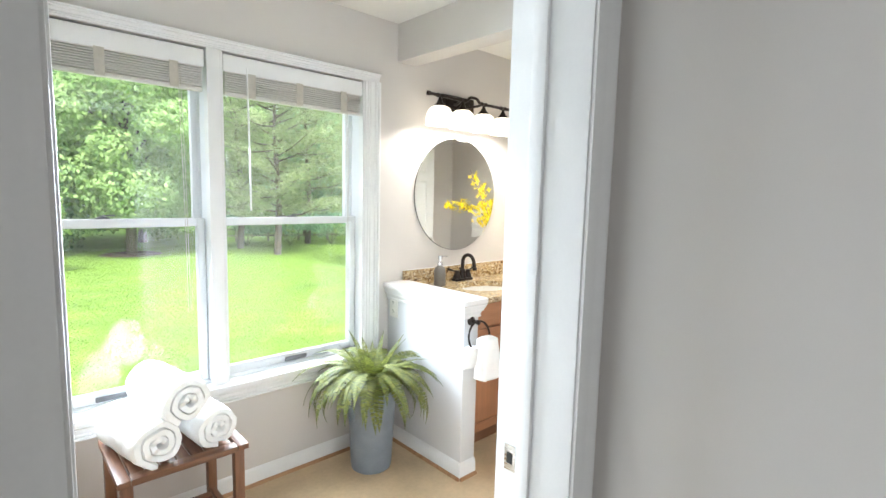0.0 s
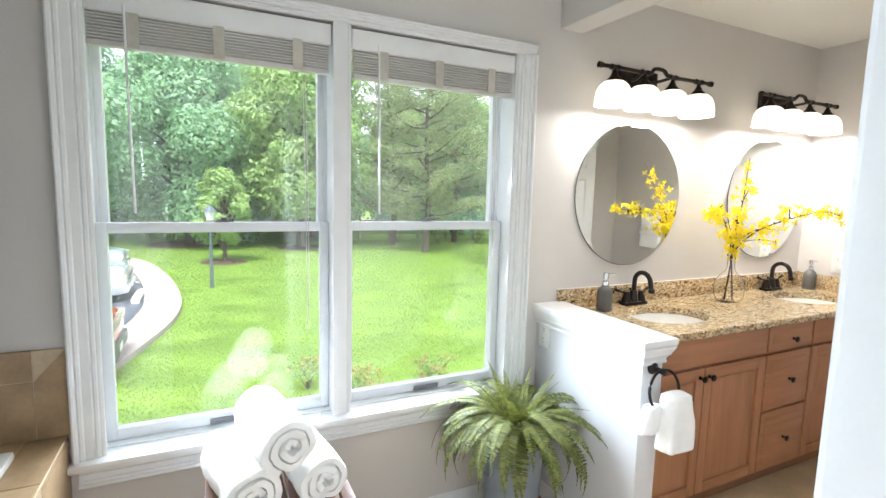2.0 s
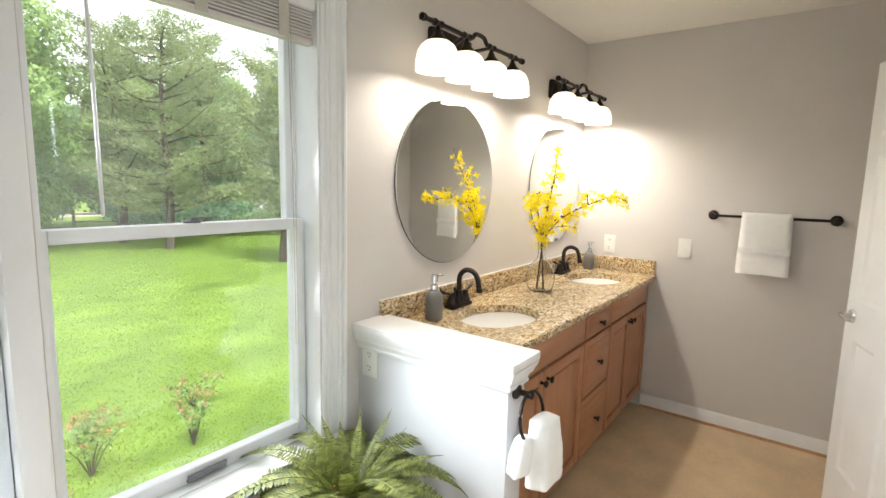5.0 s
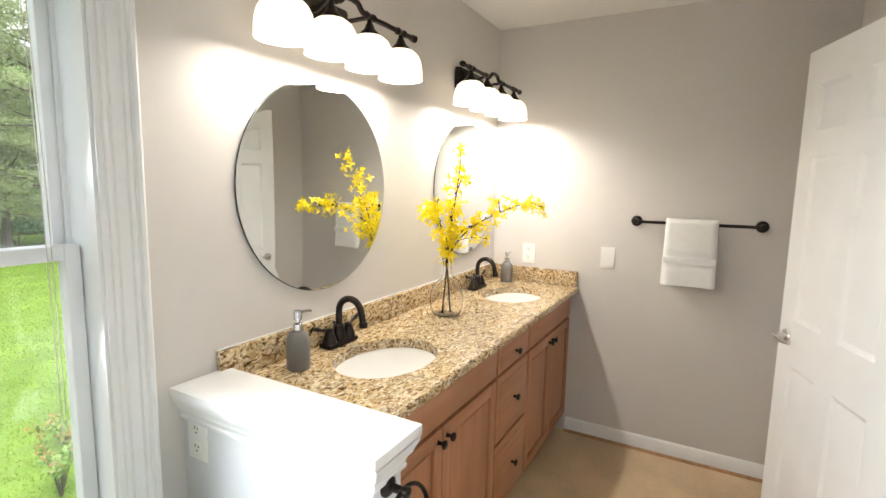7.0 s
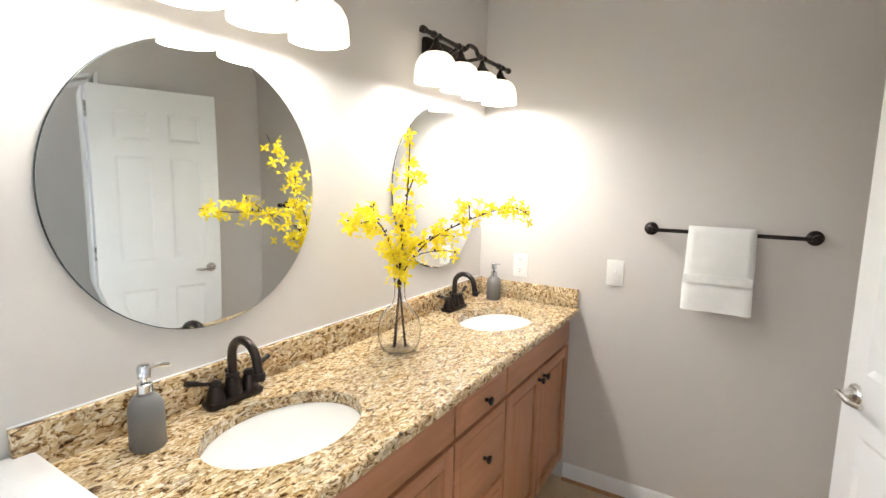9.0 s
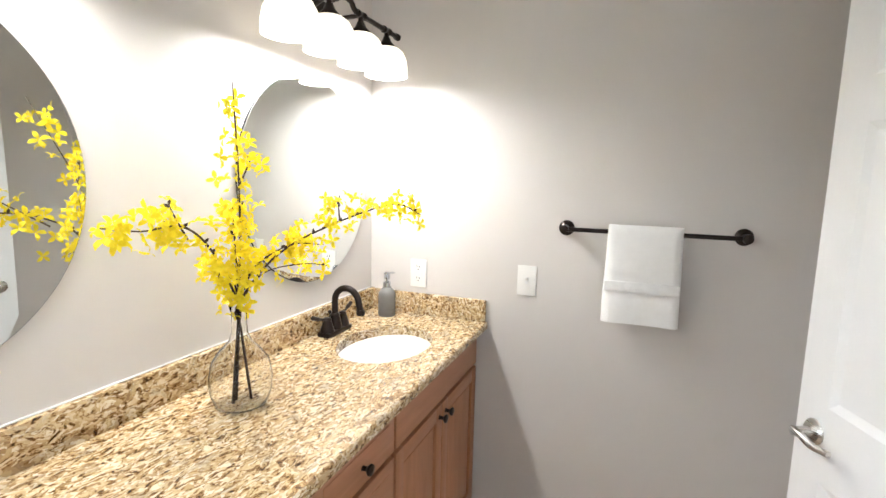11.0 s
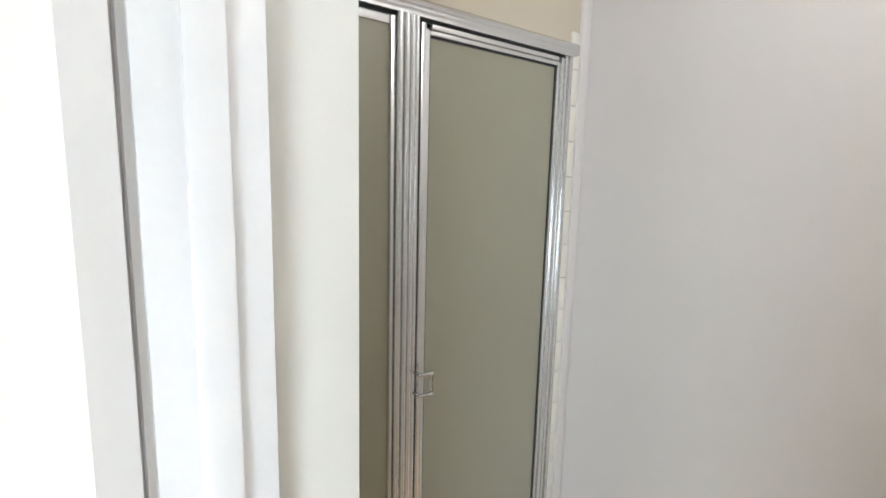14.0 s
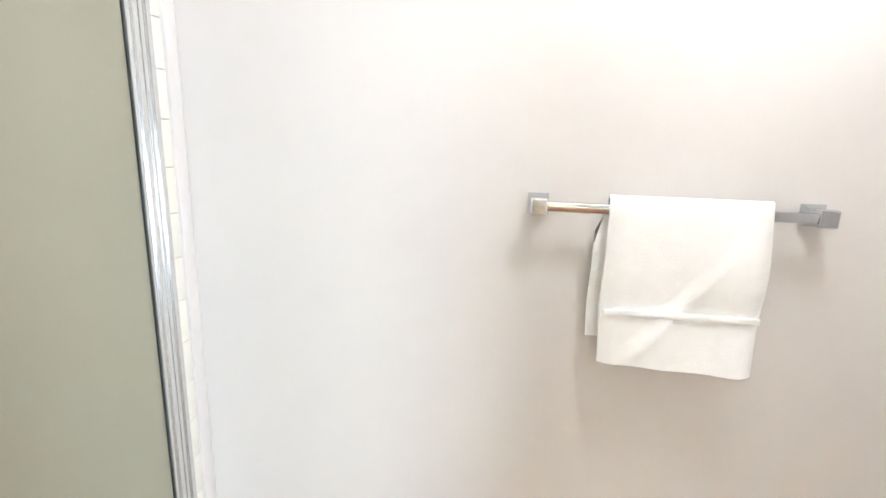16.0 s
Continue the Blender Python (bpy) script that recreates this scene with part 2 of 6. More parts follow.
CERAMIC = surface("grey_ceramic", (0.17, 0.165, 0.16), 0.55, var=0.06, scale=14, grain=200, bump=0.08)
POT = surface("blue_grey_pot", (0.22, 0.255, 0.30), 0.5, var=0.10, scale=9, grain=150, bump=0.15)
SOIL = surface("dark_soil", (0.03, 0.022, 0.016), 0.95, var=0.3, scale=40, grain=200, bump=1.0, depth=0.01)
FERN = leafy("fern_green", (0.27, 0.29, 0.06), (0.075, 0.095, 0.02), 0.55, 0.25)
FERNRIB = surface("fern_stalk", (0.28, 0.16, 0.08), 0.7, var=0.2)
PETAL = leafy("forsythia_yellow", (0.92, 0.78, 0.015), (0.82, 0.58, 0.008), 0.6, 0.3)
TWIG = surface("brown_twig", (0.07, 0.042, 0.026), 0.8, var=0.25, scale=30, bump=0.3)
VASE, _nt, _b = nodes_of("clear_vase_glass")
_b.inputs["Transmission Weight"].default_value, _b.inputs["Roughness"].default_value, _b.inputs["IOR"].default_value = 1.0, 0.02, 1.3
_b.inputs["Base Color"].default_value = (0.97, 0.97, 0.95, 1)
TILE = surface("travertine_tile", (0.40, 0.27, 0.15), 0.38, var=0.14, scale=9, grain=60, bump=0.12, depth=0.001)
GROUT = surface("tan_grout", (0.55, 0.44, 0.31), 0.9, var=0.08, scale=40, grain=300, bump=0.3)
WHITETILE = surface("cream_wall_tile", (0.74, 0.71, 0.63), 0.22, var=0.02, scale=6, bump=0.02)
SHOWERWALL = surface("shower_tile_wall", (0.50, 0.46, 0.36), 0.3, var=0.04, scale=4, bump=0.02)
OBSCURE = surface("obscure_bronze_glass", (0.30, 0.286, 0.215), 0.34, var=0.01, scale=1.5, grain=90, bump=0.10, depth=0.001, coat=0.25)
SOFFIT = surface("shower_soffit_paint", (0.52, 0.46, 0.36), 0.8, var=0.02, scale=2, grain=250, bump=0.1)
CARPET = surface("bedroom_carpet", (0.45, 0.40, 0.33), 0.95, var=0.1, scale=20, grain=400, bump=0.8, depth=0.004)
ASPHALT = surface("asphalt", (0.055, 0.065, 0.085), 0.9, var=0.12, scale=0.8, grain=60, bump=0.4, depth=0.01)
CONCRETE = surface("kerb_concrete", (0.33, 0.28, 0.255), 0.85, var=0.12, scale=1.5, grain=50, bump=0.3, depth=0.005)
LINE = surface("road_paint", (0.75, 0.75, 0.73), 0.7, var=0.1, scale=5)
GRASS = surface("lawn_ground", (0.150, 0.245, 0.045), 0.9, var=0.28, scale=0.9, grain=26, bump=0.6, depth=0.03, spec=0.1, tone=(0.075, 0.14, 0.022), stretch=(1, 1.7, 1))
BLADE = leafy("grass_blade", (0.26, 0.37, 0.065), (0.13, 0.215, 0.034), 0.9, 0.5)
BARK = surface("grey_bark", (0.10, 0.08, 0.065), 0.95, var=0.3, scale=6, grain=30, bump=1.0, depth=0.03, stretch=(1, 1, 0.25))
LEAF_A = leafy("maple_leaf", (0.36, 0.55, 0.31), (0.17, 0.34, 0.20), 0.55, 0.45)
LEAF_B = leafy("pale_leaf", (0.38, 0.52, 0.18), (0.18, 0.33, 0.10), 0.55, 0.45)
LEAF_C = leafy("oak_leaf", (0.33, 0.52, 0.32), (0.15, 0.31, 0.20), 0.55, 0.45)
NEEDLE = leafy("pine_needle", (0.36, 0.43, 0.20), (0.14, 0.20, 0.09), 0.6, 0.4)
ROSELEAF = leafy("rose_leaf", (0.36, 0.30, 0.10), (0.14, 0.22, 0.05))
ROSE = leafy("rose_bloom", (0.70, 0.30, 0.16), (0.55, 0.16, 0.10))
MULCH = surface("brown_mulch", (0.09, 0.05, 0.035), 0.95, var=0.3, scale=8, grain=60, bump=1.0, depth=0.03)
SIDING = surface("white_siding", (0.62, 0.63, 0.64), 0.7, var=0.04, scale=2, bump=0.05)
ROOFING = surface("grey_shingle_roof", (0.13, 0.12, 0.12), 0.9, var=0.15, scale=2, grain=20, bump=0.3)
DARKGLASS = surface("dark_window_glass", (0.05, 0.06, 0.07), 0.1, var=0.1)
FENCEWOOD = surface("weathered_fence", (0.20, 0.17, 0.14), 0.9, var=0.2, scale=4, bump=0.2)
POSTPAINT = surface("green_grey_post", (0.07, 0.10, 0.12), 0.5, var=0.1)
LANTERN = surface("lantern_glass", (0.6, 0.62, 0.62), 0.3, var=0.05)
CARRED = surface("red_car_paint", (0.45, 0.018, 0.025), 0.25, var=0.05, scale=2, bump=0.0, coat=1.0)
CARWHITE = surface("silver_white_car_paint", (0.50, 0.54, 0.58), 0.25, var=0.03, scale=2, bump=0.0, coat=1.0)
CARBLUE = surface("pale_blue_car_paint", (0.34, 0.44, 0.54), 0.25, var=0.03, scale=2, bump=0.0, coat=1.0)
CARGREY = surface("grey_lower_cladding", (0.12, 0.13, 0.13), 0.6, var=0.06)
RUBBER = surface("tyre_rubber", (0.02, 0.02, 0.02), 0.8, var=0.1)
AMBER = surface("headlight_lens", (0.75, 0.60, 0.42), 0.1, var=0.1, coat=1.0)

# ---- mesh helpers ----
def box(x0, x1, y0, y1, z0, z1, bev=0.0, bm=None):
    own = bm is None or bev > 0
    b = bmesh.new() if own else bm
    vs = [b.verts.new((x, y, z)) for x in (x0, x1) for y in (y0, y1) for z in (z0, z1)]
    for f in ((0, 1, 3, 2), (4, 6, 7, 5), (0, 4, 5, 1), (2, 3, 7, 6), (0, 2, 6, 4), (1, 5, 7, 3)):
        b.faces.new([vs[i] for i in f])
    if bev > 0:
        bmesh.ops.bevel(b, geom=b.edges[:], offset=bev, segments=2, profile=0.6, affect="EDGES", clamp_overlap=True)
        if bm is not None:
            join(bm, b)
            return bm
    return b


def join(dst, src):
    me = bpy.data.meshes.new("tmp")
    src.to_mesh(me)
    src.free()
    dst.from_mesh(me)
    bpy.data.meshes.remove(me)
    return dst


def lathe(profile, cx=0.0, cy=0.0, cz=0.0, seg=28, axis="Z", sx=1.0, sy=1.0):
    """Turned body: (radius, height) pairs round an axis."""
    b = bmesh.new()
    rings = []
    for r, h in profile:
        ring = []
        for i in range(seg):
            a = 2 * math.pi * i / seg
            u, v = r * math.cos(a) * sx, r * math.sin(a) * sy
            p = {"Z": (u, v, h), "X": (h, u, v), "Y": (u, -h, v)}[axis]
            ring.append(b.verts.new((p[0] + cx, p[1] + cy, p[2] + cz)))
        rings.append(ring)
    for a, c in zip(rings, rings[1:]):
        for i in range(seg):
            b.faces.new((a[i], a[(i + 1) % seg], c[(i + 1) % seg], c[i]))
    for ring, flip in ((rings[0], True), (rings[-1], False)):
        b.faces.new(ring[::-1] if flip else ring)
    bmesh.ops.recalc_face_normals(b, faces=b.faces[:])
    return b


def tube(points, radius, seg=8, bm=None, closed=False):
    """A round rod along points; radius is one number or one for each point."""
    b = bm or bmesh.new()
    pts = [Vector(p) for p in points]
    k = len(pts)
    rad = radius if isinstance(radius, (list, tuple)) else [radius] * k
    up = Vector((0.31, 0.17, 0.93)).normalized()
    rings = []
    for i, p in enumerate(pts):
        if closed:
            d = pts[(i + 1) % k] - pts[i - 1]
        else:
            d = pts[min(i + 1, k - 1)] - pts[max(i - 1, 0)]
        d.normalize()
        u = d.cross(up)
        if u.length < 0.05:
            u = d.cross(Vector((1, 0, 0)))
        u.normalize()
        v = d.cross(u)
        rings.append([b.verts.new(p + (u * math.cos(2 * math.pi * j / seg) + v * math.sin(2 * math.pi * j / seg)) * rad[i]) for j in range(seg)])
    pairs = list(zip(rings, rings[1:])) + ([(rings[-1], rings[0])] if closed else [])
    for a, c in pairs:
        for j in range(seg):
            b.faces.new((a[j], a[(j + 1) % seg], c[(j + 1) % seg], c[j]))
    if not closed:
        b.faces.new(rings[0][::-1])
        b.faces.new(rings[-1])
    return b


def smooth_path(points, steps=6):
    """Catmull-Rom points through the given ones."""
    p = [Vector(q) for q in points]
    p = [2 * p[0] - p[1]] + p + [2 * p[-1] - p[-2]]
    out = []
    for i in range(1, len(p) - 2):
        for s in range(steps):
            t = s / steps
            out.append(0.5 * (2 * p[i] + (p[i + 1] - p[i - 1]) * t + (2 * p[i - 1] - 5 * p[i] + 4 * p[i + 1] - p[i + 2]) * t * t
                              + (3 * p[i] - p[i - 1] - 3 * p[i + 1] + p[i + 2]) * t ** 3))
    out.append(p[-2])
    return out


def extrude_profile(profile, a, b_, axis="X", bm=None):
    """A straight moulding: a closed 2D profile carried along an axis from a to b_."""
    b = bm or bmesh.new()
    ends = []
    for s in (a, b_):
        ends.append([b.verts.new({"X": (s, u, v), "Y": (u, s, v), "Z": (u, v, s)}[axis]) for u, v in profile])
    k = len(profile)
    fs = [b.faces.new((ends[0][i], ends[0][(i + 1) % k], ends[1][(i + 1) % k], ends[1][i])) for i in range(k)]
    fs += [b.faces.new(ends[0][::-1]), b.faces.new(ends[1])]
    bmesh.ops.recalc_face_normals(b, faces=b.faces[:])
    return b


def mesh_of(name, bm, mat, shade=35):
    me = bpy.data.meshes.new(name)
    bm.to_mesh(me)
    bm.free()
    me.materials.append(mat)
    if shade:
        me.polygons.foreach_set("use_smooth", [True] * len(me.polygons))
        me.set_sharp_from_angle(angle=radians(shade))
    return me


def thing(name, at, label, category, group="", kind=""):
    ob = new(name)
    ob.empty_display_size = 0.05
    ob.location = at
    return tagged(ob, label, category, group, kind)


def root_of(ob):
    while ob.parent:
        ob = ob.parent
    return ob


def part(name, bm, mat, parent, label="", shade=35):
    """One mesh under a thing or under a part; its points are given in the world."""
    bmesh.ops.translate(bm, verts=bm.verts[:], vec=-Vector(root_of(parent).location))
    ob = new(name, mesh_of(name, bm, mat, shade))
    ob.parent = parent
    return tagged(ob, label)


def solid(name, bm, mat, label, category, kind="structure", group="", shade=35):
    return tagged(new(name, mesh_of(name, bm, mat, shade)), label, category, group, kind)


def shared(name, me, parent, m):
    """A piece that shares its mesh with others; m is its place in the thing."""
    ob = new(name, me)
    ob.parent = parent
    ob.matrix_local = m
    return ob

# ---- the room ----
N, E, CEILING = 2.83, 3.71, 2.50
wall = bmesh.new()
for a in ((-2.0, -0.305, 0, 2.5), (0.515, 0.562, 0.5755, 2.137), (1.350, 3.83, 0, 2.5), (-0.305, 1.350, 0, 0.546), (-0.305, 1.350, 2.137, 2.5)):
    box(a[0], a[1], N, 3.02, a[2], a[3], bm=wall)
solid("wall_north", wall, PAINT, "greige painted window wall behind the vanity", "wall", shade=0)
solid("wall_east", box(E, 3.83, 1.05, N, 0, 2.5), PAINT, "greige painted wall with the towel bar", "wall", shade=0)
wall = bmesh.new()
box(-2.0, -0.21, 0.95, 1.14, 0, 2.5, bm=wall)
box(0.60, 1.60, 0.95, 1.14, 0, 2.5, bm=wall)
box(-0.21, 0.60, 0.95, 1.14, 2.08, 2.5, bm=wall)
solid("wall_south_entry", wall, PAINT, "greige painted wall round the entry doorway", "wall", shade=0)
wall = bmesh.new()
box(1.60, 1.785, 0.93, 1.05, 0, 2.5, bm=wall)
box(2.515, 3.83, 0.93, 1.05, 0, 2.5, bm=wall)
box(1.785, 2.515, 0.93, 1.05, 2.102, 2.5, bm=wall)
solid("wall_south_shower", wall, PAINT, "greige painted wall round the shower room doorway", "wall", shade=0)
solid("wall_shower_return", box(2.535, 3.02, 0.815, 0.929, 0, 2.5, 0.004), CREAM, "short off-white painted wall return beside the shower", "wall")
solid("wall_west", box(-2.12, -2.0, 0.95, 3.02, 0, 2.5), PAINT, "greige painted wall behind the tub", "wall", shade=0)
solid("wall_shower_room_south", box(0.851, 3.03, -0.37, -0.25, 0, 2.5), PAINT, "greige painted wall with a chrome towel bar", "wall", shade=0)
solid("wall_hall", box(0.70, 0.85, -3.0, 0.95, 0, 2.5), PAINT, "greige painted wall between hall and shower room", "wall", shade=0)
solid("wall_bedroom_south", box(-3.0, 0.70, -3.12, -3.0, 0, 2.5), PAINT, "plain greige bedroom wall", "wall", shade=0)
solid("wall_bedroom_west", box(-3.12, -3.0, -3.12, 0.95, 0, 2.5), PAINT, "plain greige bedroom wall", "wall", shade=0)
solid("wall_bedroom_north", box(-3.0, -2.0, 0.95, 1.07, 0, 2.5), PAINT, "plain greige bedroom wall", "wall", shade=0)
wall = bmesh.new()
box(3.03, 3.95, -0.44, -0.32, 0, 2.5, bm=wall)
box(3.83, 3.95, -0.32, 0.93, 0, 2.5, bm=wall)
solid("wall_shower_inside", wall, SHOWERWALL, "beige tiled shower stall walls", "wall", shade=0)
solid("ceiling", box(-3.12, 3.95, -3.12, 3.02, CEILING, 2.6), CEIL, "flat off-white ceiling", "ceiling", shade=0)
solid("floor", box(-2.12, 3.95, -0.44, 3.02, -0.12, 0.0), FLOOR, "tan mottled vinyl floor", "floor", shade=0)
solid("floor_bedroom", box(-3.12, 0.70, -3.12, 1.04, -0.1, 0.004), CARPET, "beige bedroom carpet", "floor", shade=0)
solid("header_beam", box(1.575, 1.71, 1.14, N, 2.283, 2.5, 0.003), PAINT, "greige boxed header beam above the half wall", "beam")

# half wall with its cap
half = thing("half_wall", (1.58, 2.5, 0), "white painted half wall with moulded cap between window and vanity", "half wall", kind="structure")
part("wall_body", box(1.525, 1.632, 2.17, N, 0, 0.90, 0.003), HALFDIM, half)
part("cap", box(1.485, 1.672, 2.135, N, 0.945, 0.975, 0.008), TRIM, half)
cap = bmesh.new()
last = None
for out, zz in ((0.0045, 0.872), (0.009, 0.874), (0.010, 0.882), (0.007, 0.886), (0.009, 0.894), (0.014, 0.903), (0.021, 0.909), (0.021, 0.914), (0.024, 0.920), (0.029, 0.930), (0.032, 0.938), (0.033, 0.9446)):
    ring = [cap.verts.new(c) for c in ((1.525 - out, N, zz), (1.525 - out, 2.17 - out, zz), (1.632 + out, 2.17 - out, zz), (1.632 + out, N, zz))]
    if last:
        for i in range(3):
            cap.faces.new((last[i], last[i + 1], ring[i + 1], ring[i]))
    last = ring
bmesh.ops.recalc_face_normals(cap, faces=cap.faces[:])
part("crown", cap, TRIM, half)

BASE = [(0, 0), (0.014, 0), (0.014, 0.062), (0.010, 0.070), (0.010, 0.076), (0.004, 0.085), (0, 0.09)]
SHOEP = [(0, 0), (0.014, 0), (0.0125, 0.006), (0.008, 0.011), (0, 0.014)]


def skirting(a, b_, wall_at, axis, sign, shoe=True):
    """Baseboard with a brown quarter-round along a wall; sign says to which side it stands out."""
    ob = solid("baseboard", extrude_profile([(wall_at + sign * u, v) for u, v in BASE], a, b_, axis), TRIM, "white moulded baseboard", "baseboard")
    if shoe:
        solid("trim", extrude_profile([(wall_at + sign * (0.014 + u), v) for u, v in SHOEP], a, b_, axis), SHOE, "brown wooden quarter-round along the baseboard", "trim")
    return ob


skirting(-0.385, 1.511, N, "X", -1)
skirting(2.1565, N, 1.525, "Y", -1)
skirting(1.5115, 1.632, 2.17, "X", -1)
skirting(1.06, 2.30, E, "Y", -1)
skirting(0.66, 1.60, 1.14, "X", 1)
skirting(2.60, 3.70, 1.05, "X", 1)
skirting(0.86, 2.97, -0.25, "X", 1)


# ---- door frames ----
CASE = [(0, 0), (0.066, 0), (0.066, 0.012), (0.058, 0.018), (0.046, 0.018), (0.036, 0.013), (0.022, 0.013), (0.010, 0.009), (0, 0.007)]


def door_frame(name, x0, x1, y0, y1, top, stop_y, north=True, south=True):
    """Jambs, stops and moulded casing round an opening in a wall between y0 and y1."""
    f = thing(name, ((x0 + x1) / 2, (y0 + y1) / 2, 0), "white painted door frame with moulded casing", "door frame", kind="structure")
    for a, b_ in ((x0 - 0.016, x0), (x1, x1 + 0.016)):
        part("jamb", box(a, b_, y0 - 0.002, y1 + 0.002, 0, top, 0.002), TRIM, f)
    part("head_jamb", box(x0 - 0.016, x1 + 0.016, y0 - 0.002, y1 + 0.002, top + 0.0005, top + 0.018, 0.002), TRIM, f)
    for a, b_ in ((x0, x0 + 0.011), (x1 - 0.011, x1)):
        part("stop", box(a, b_, stop_y, stop_y + 0.036, 0, top - 0.002, 0.004), TRIM, f)
    for side, yy, sg in ((north, y1, 1), (south, y0, -1)):
        if side:
            for xx, dx in ((x0, -1), (x1, 1)):
                prof = [(xx + dx * (0.005 + u), yy + sg * (0.002 + v)) for u, v in CASE]
                part("casing", extrude_profile(prof, 0, top + 0.07, "Z"), TRIM, f)
            prof = [(yy + sg * (0.002 + v), top + 0.006 + u) for u, v in CASE]
            part("head_casing", extrude_profile(prof, x0 - 0.004, x1 + 0.004, "X"), TRIM, f)
    return f


entry = door_frame("door_frame", -0.205, 0.597, 0.95, 1.14, 2.06, 1.045)
shower_frame = door_frame("door_frame", 1.80, 2.502, 0.93, 1.035, 2.082, 0.965, south=False)
strike = bmesh.new()
box(0.5935, 0.5965, 1.085, 1.118, 0.885, 0.945, 0.001, bm=strike)
part("strike_plate", strike, NICKEL, entry, "nickel strike plate")
part("strike_hole", box(0.5925, 0.5932, 1.094, 1.110, 0.902, 0.928), DARK, entry)


def panel_door(name, width, height, label, rows):
    """Six-panel leaf in its own axes: hinge edge on z, leaf along +x, 35 mm thick in y."""
    d = thing(name, (0, 0, 0), label, "door")
    leaf = bmesh.new()
    xs = (0, 0.118, 0.315, 0.415, width - 0.098, width)
    zs = [0.012] + [z for r in rows for z in r] + [height]
    for x0, x1 in ((xs[0], xs[1]), (xs[2], xs[3]), (xs[4], xs[5])):
        box(x0, x1, -0.0175, 0.0175, zs[0], zs[-1], bm=leaf)
    for z0, z1 in zip(zs[0::2], zs[1::2]):
        for x0, x1 in ((xs[1], xs[2]), (xs[3], xs[4])):
            box(x0, x1, -0.0175, 0.0175, z0, z1, bm=leaf)
    part("leaf", leaf, DOORP, d, shade=0)
    for z0, z1 in rows:
        for x0, x1 in ((xs[1], xs[2]), (xs[3], xs[4])):
            p = bmesh.new()
            box(x0, x1, -0.006, 0.006, z0, z1, bm=p)
            for s in (-1, 1):
                o = [(x0, z0), (x1, z0), (x1, z1), (x0, z1)]
                rings = [(0.0, 0.0175), (0.012, 0.0105), (0.018, 0.0085), (0.042, 0.0125)]
                last = None
                for inset, y in rings:
                    q = [p.verts.new((x + (inset if x == x0 else -inset), s * y, z + (inset if z == z0 else -inset))) for x, z in o]
                    if last:
                        for i in range(4):
                            p.faces.new((last[i], last[(i + 1) % 4], q[(i + 1) % 4], q[i]))
                    last = q
                p.faces.new(last)
            bmesh.ops.recalc_face_normals(p, faces=p.faces[:])
            part("panel", p, DOORP, d, shade=20)
    for s in (-1, 1):
        h = part("door_handle", lathe([(0.031, 0), (0.031, 0.004), (0.026, 0.010), (0.012, 0.013), (0.010, 0.045), (0.012, 0.052), (0.0, 0.055)],
                                      width - 0.065, -s * 0.0175 if s > 0 else 0.0175, 0.957, axis="Y") if s > 0 else
                 lathe([(0.031, 0), (0.031, -0.004), (0.026, -0.010), (0.012, -0.013), (0.010, -0.045), (0.012, -0.052), (0.0, -0.055)],
                       width - 0.065, 0.0175, 0.957, axis="Y"), NICKEL, d, "brushed nickel lever handle")
        y = -s * 0.062
        part("lever", tube(smooth_path([(width - 0.060, y, 0.957), (width - 0.09, y - s * 0.004, 0.959), (width - 0.13, y - s * 0.002, 0.952), (width - 0.168, y + s * 0.006, 0.956)]),
                           [0.010] * 6 + [0.0085] * 6 + [0.0075] * 7, 10), NICKEL, h)
    part("latch", box(width - 0.0005, width + 0.0015, -0.012, 0.012, 0.92, 0.975), NICKEL, d)
    for z in (0.2, 1.05, 1.88):
        part("hinge", lathe([(0.007, z), (0.007, z + 0.09)], -0.007, 0.019, 0, 10), NICKEL, d)
    return d


ROWS = ((0.24, 0.85), (1.03, 1.670), (1.765, 1.935))
leaf = panel_door("door_1", 0.705, 2.070, "white six-panel door with nickel lever, standing wide open", ROWS)
leaf.matrix_world = pose(2.488, 1.066, 0, 0, 0, 17.6)
leaf2 = panel_door("door_2", 0.79, 2.05, "white six-panel entry door, open against the tub side", ROWS)
leaf2.matrix_world = pose(-0.222, 1.145, 0, 0, 0, 101)

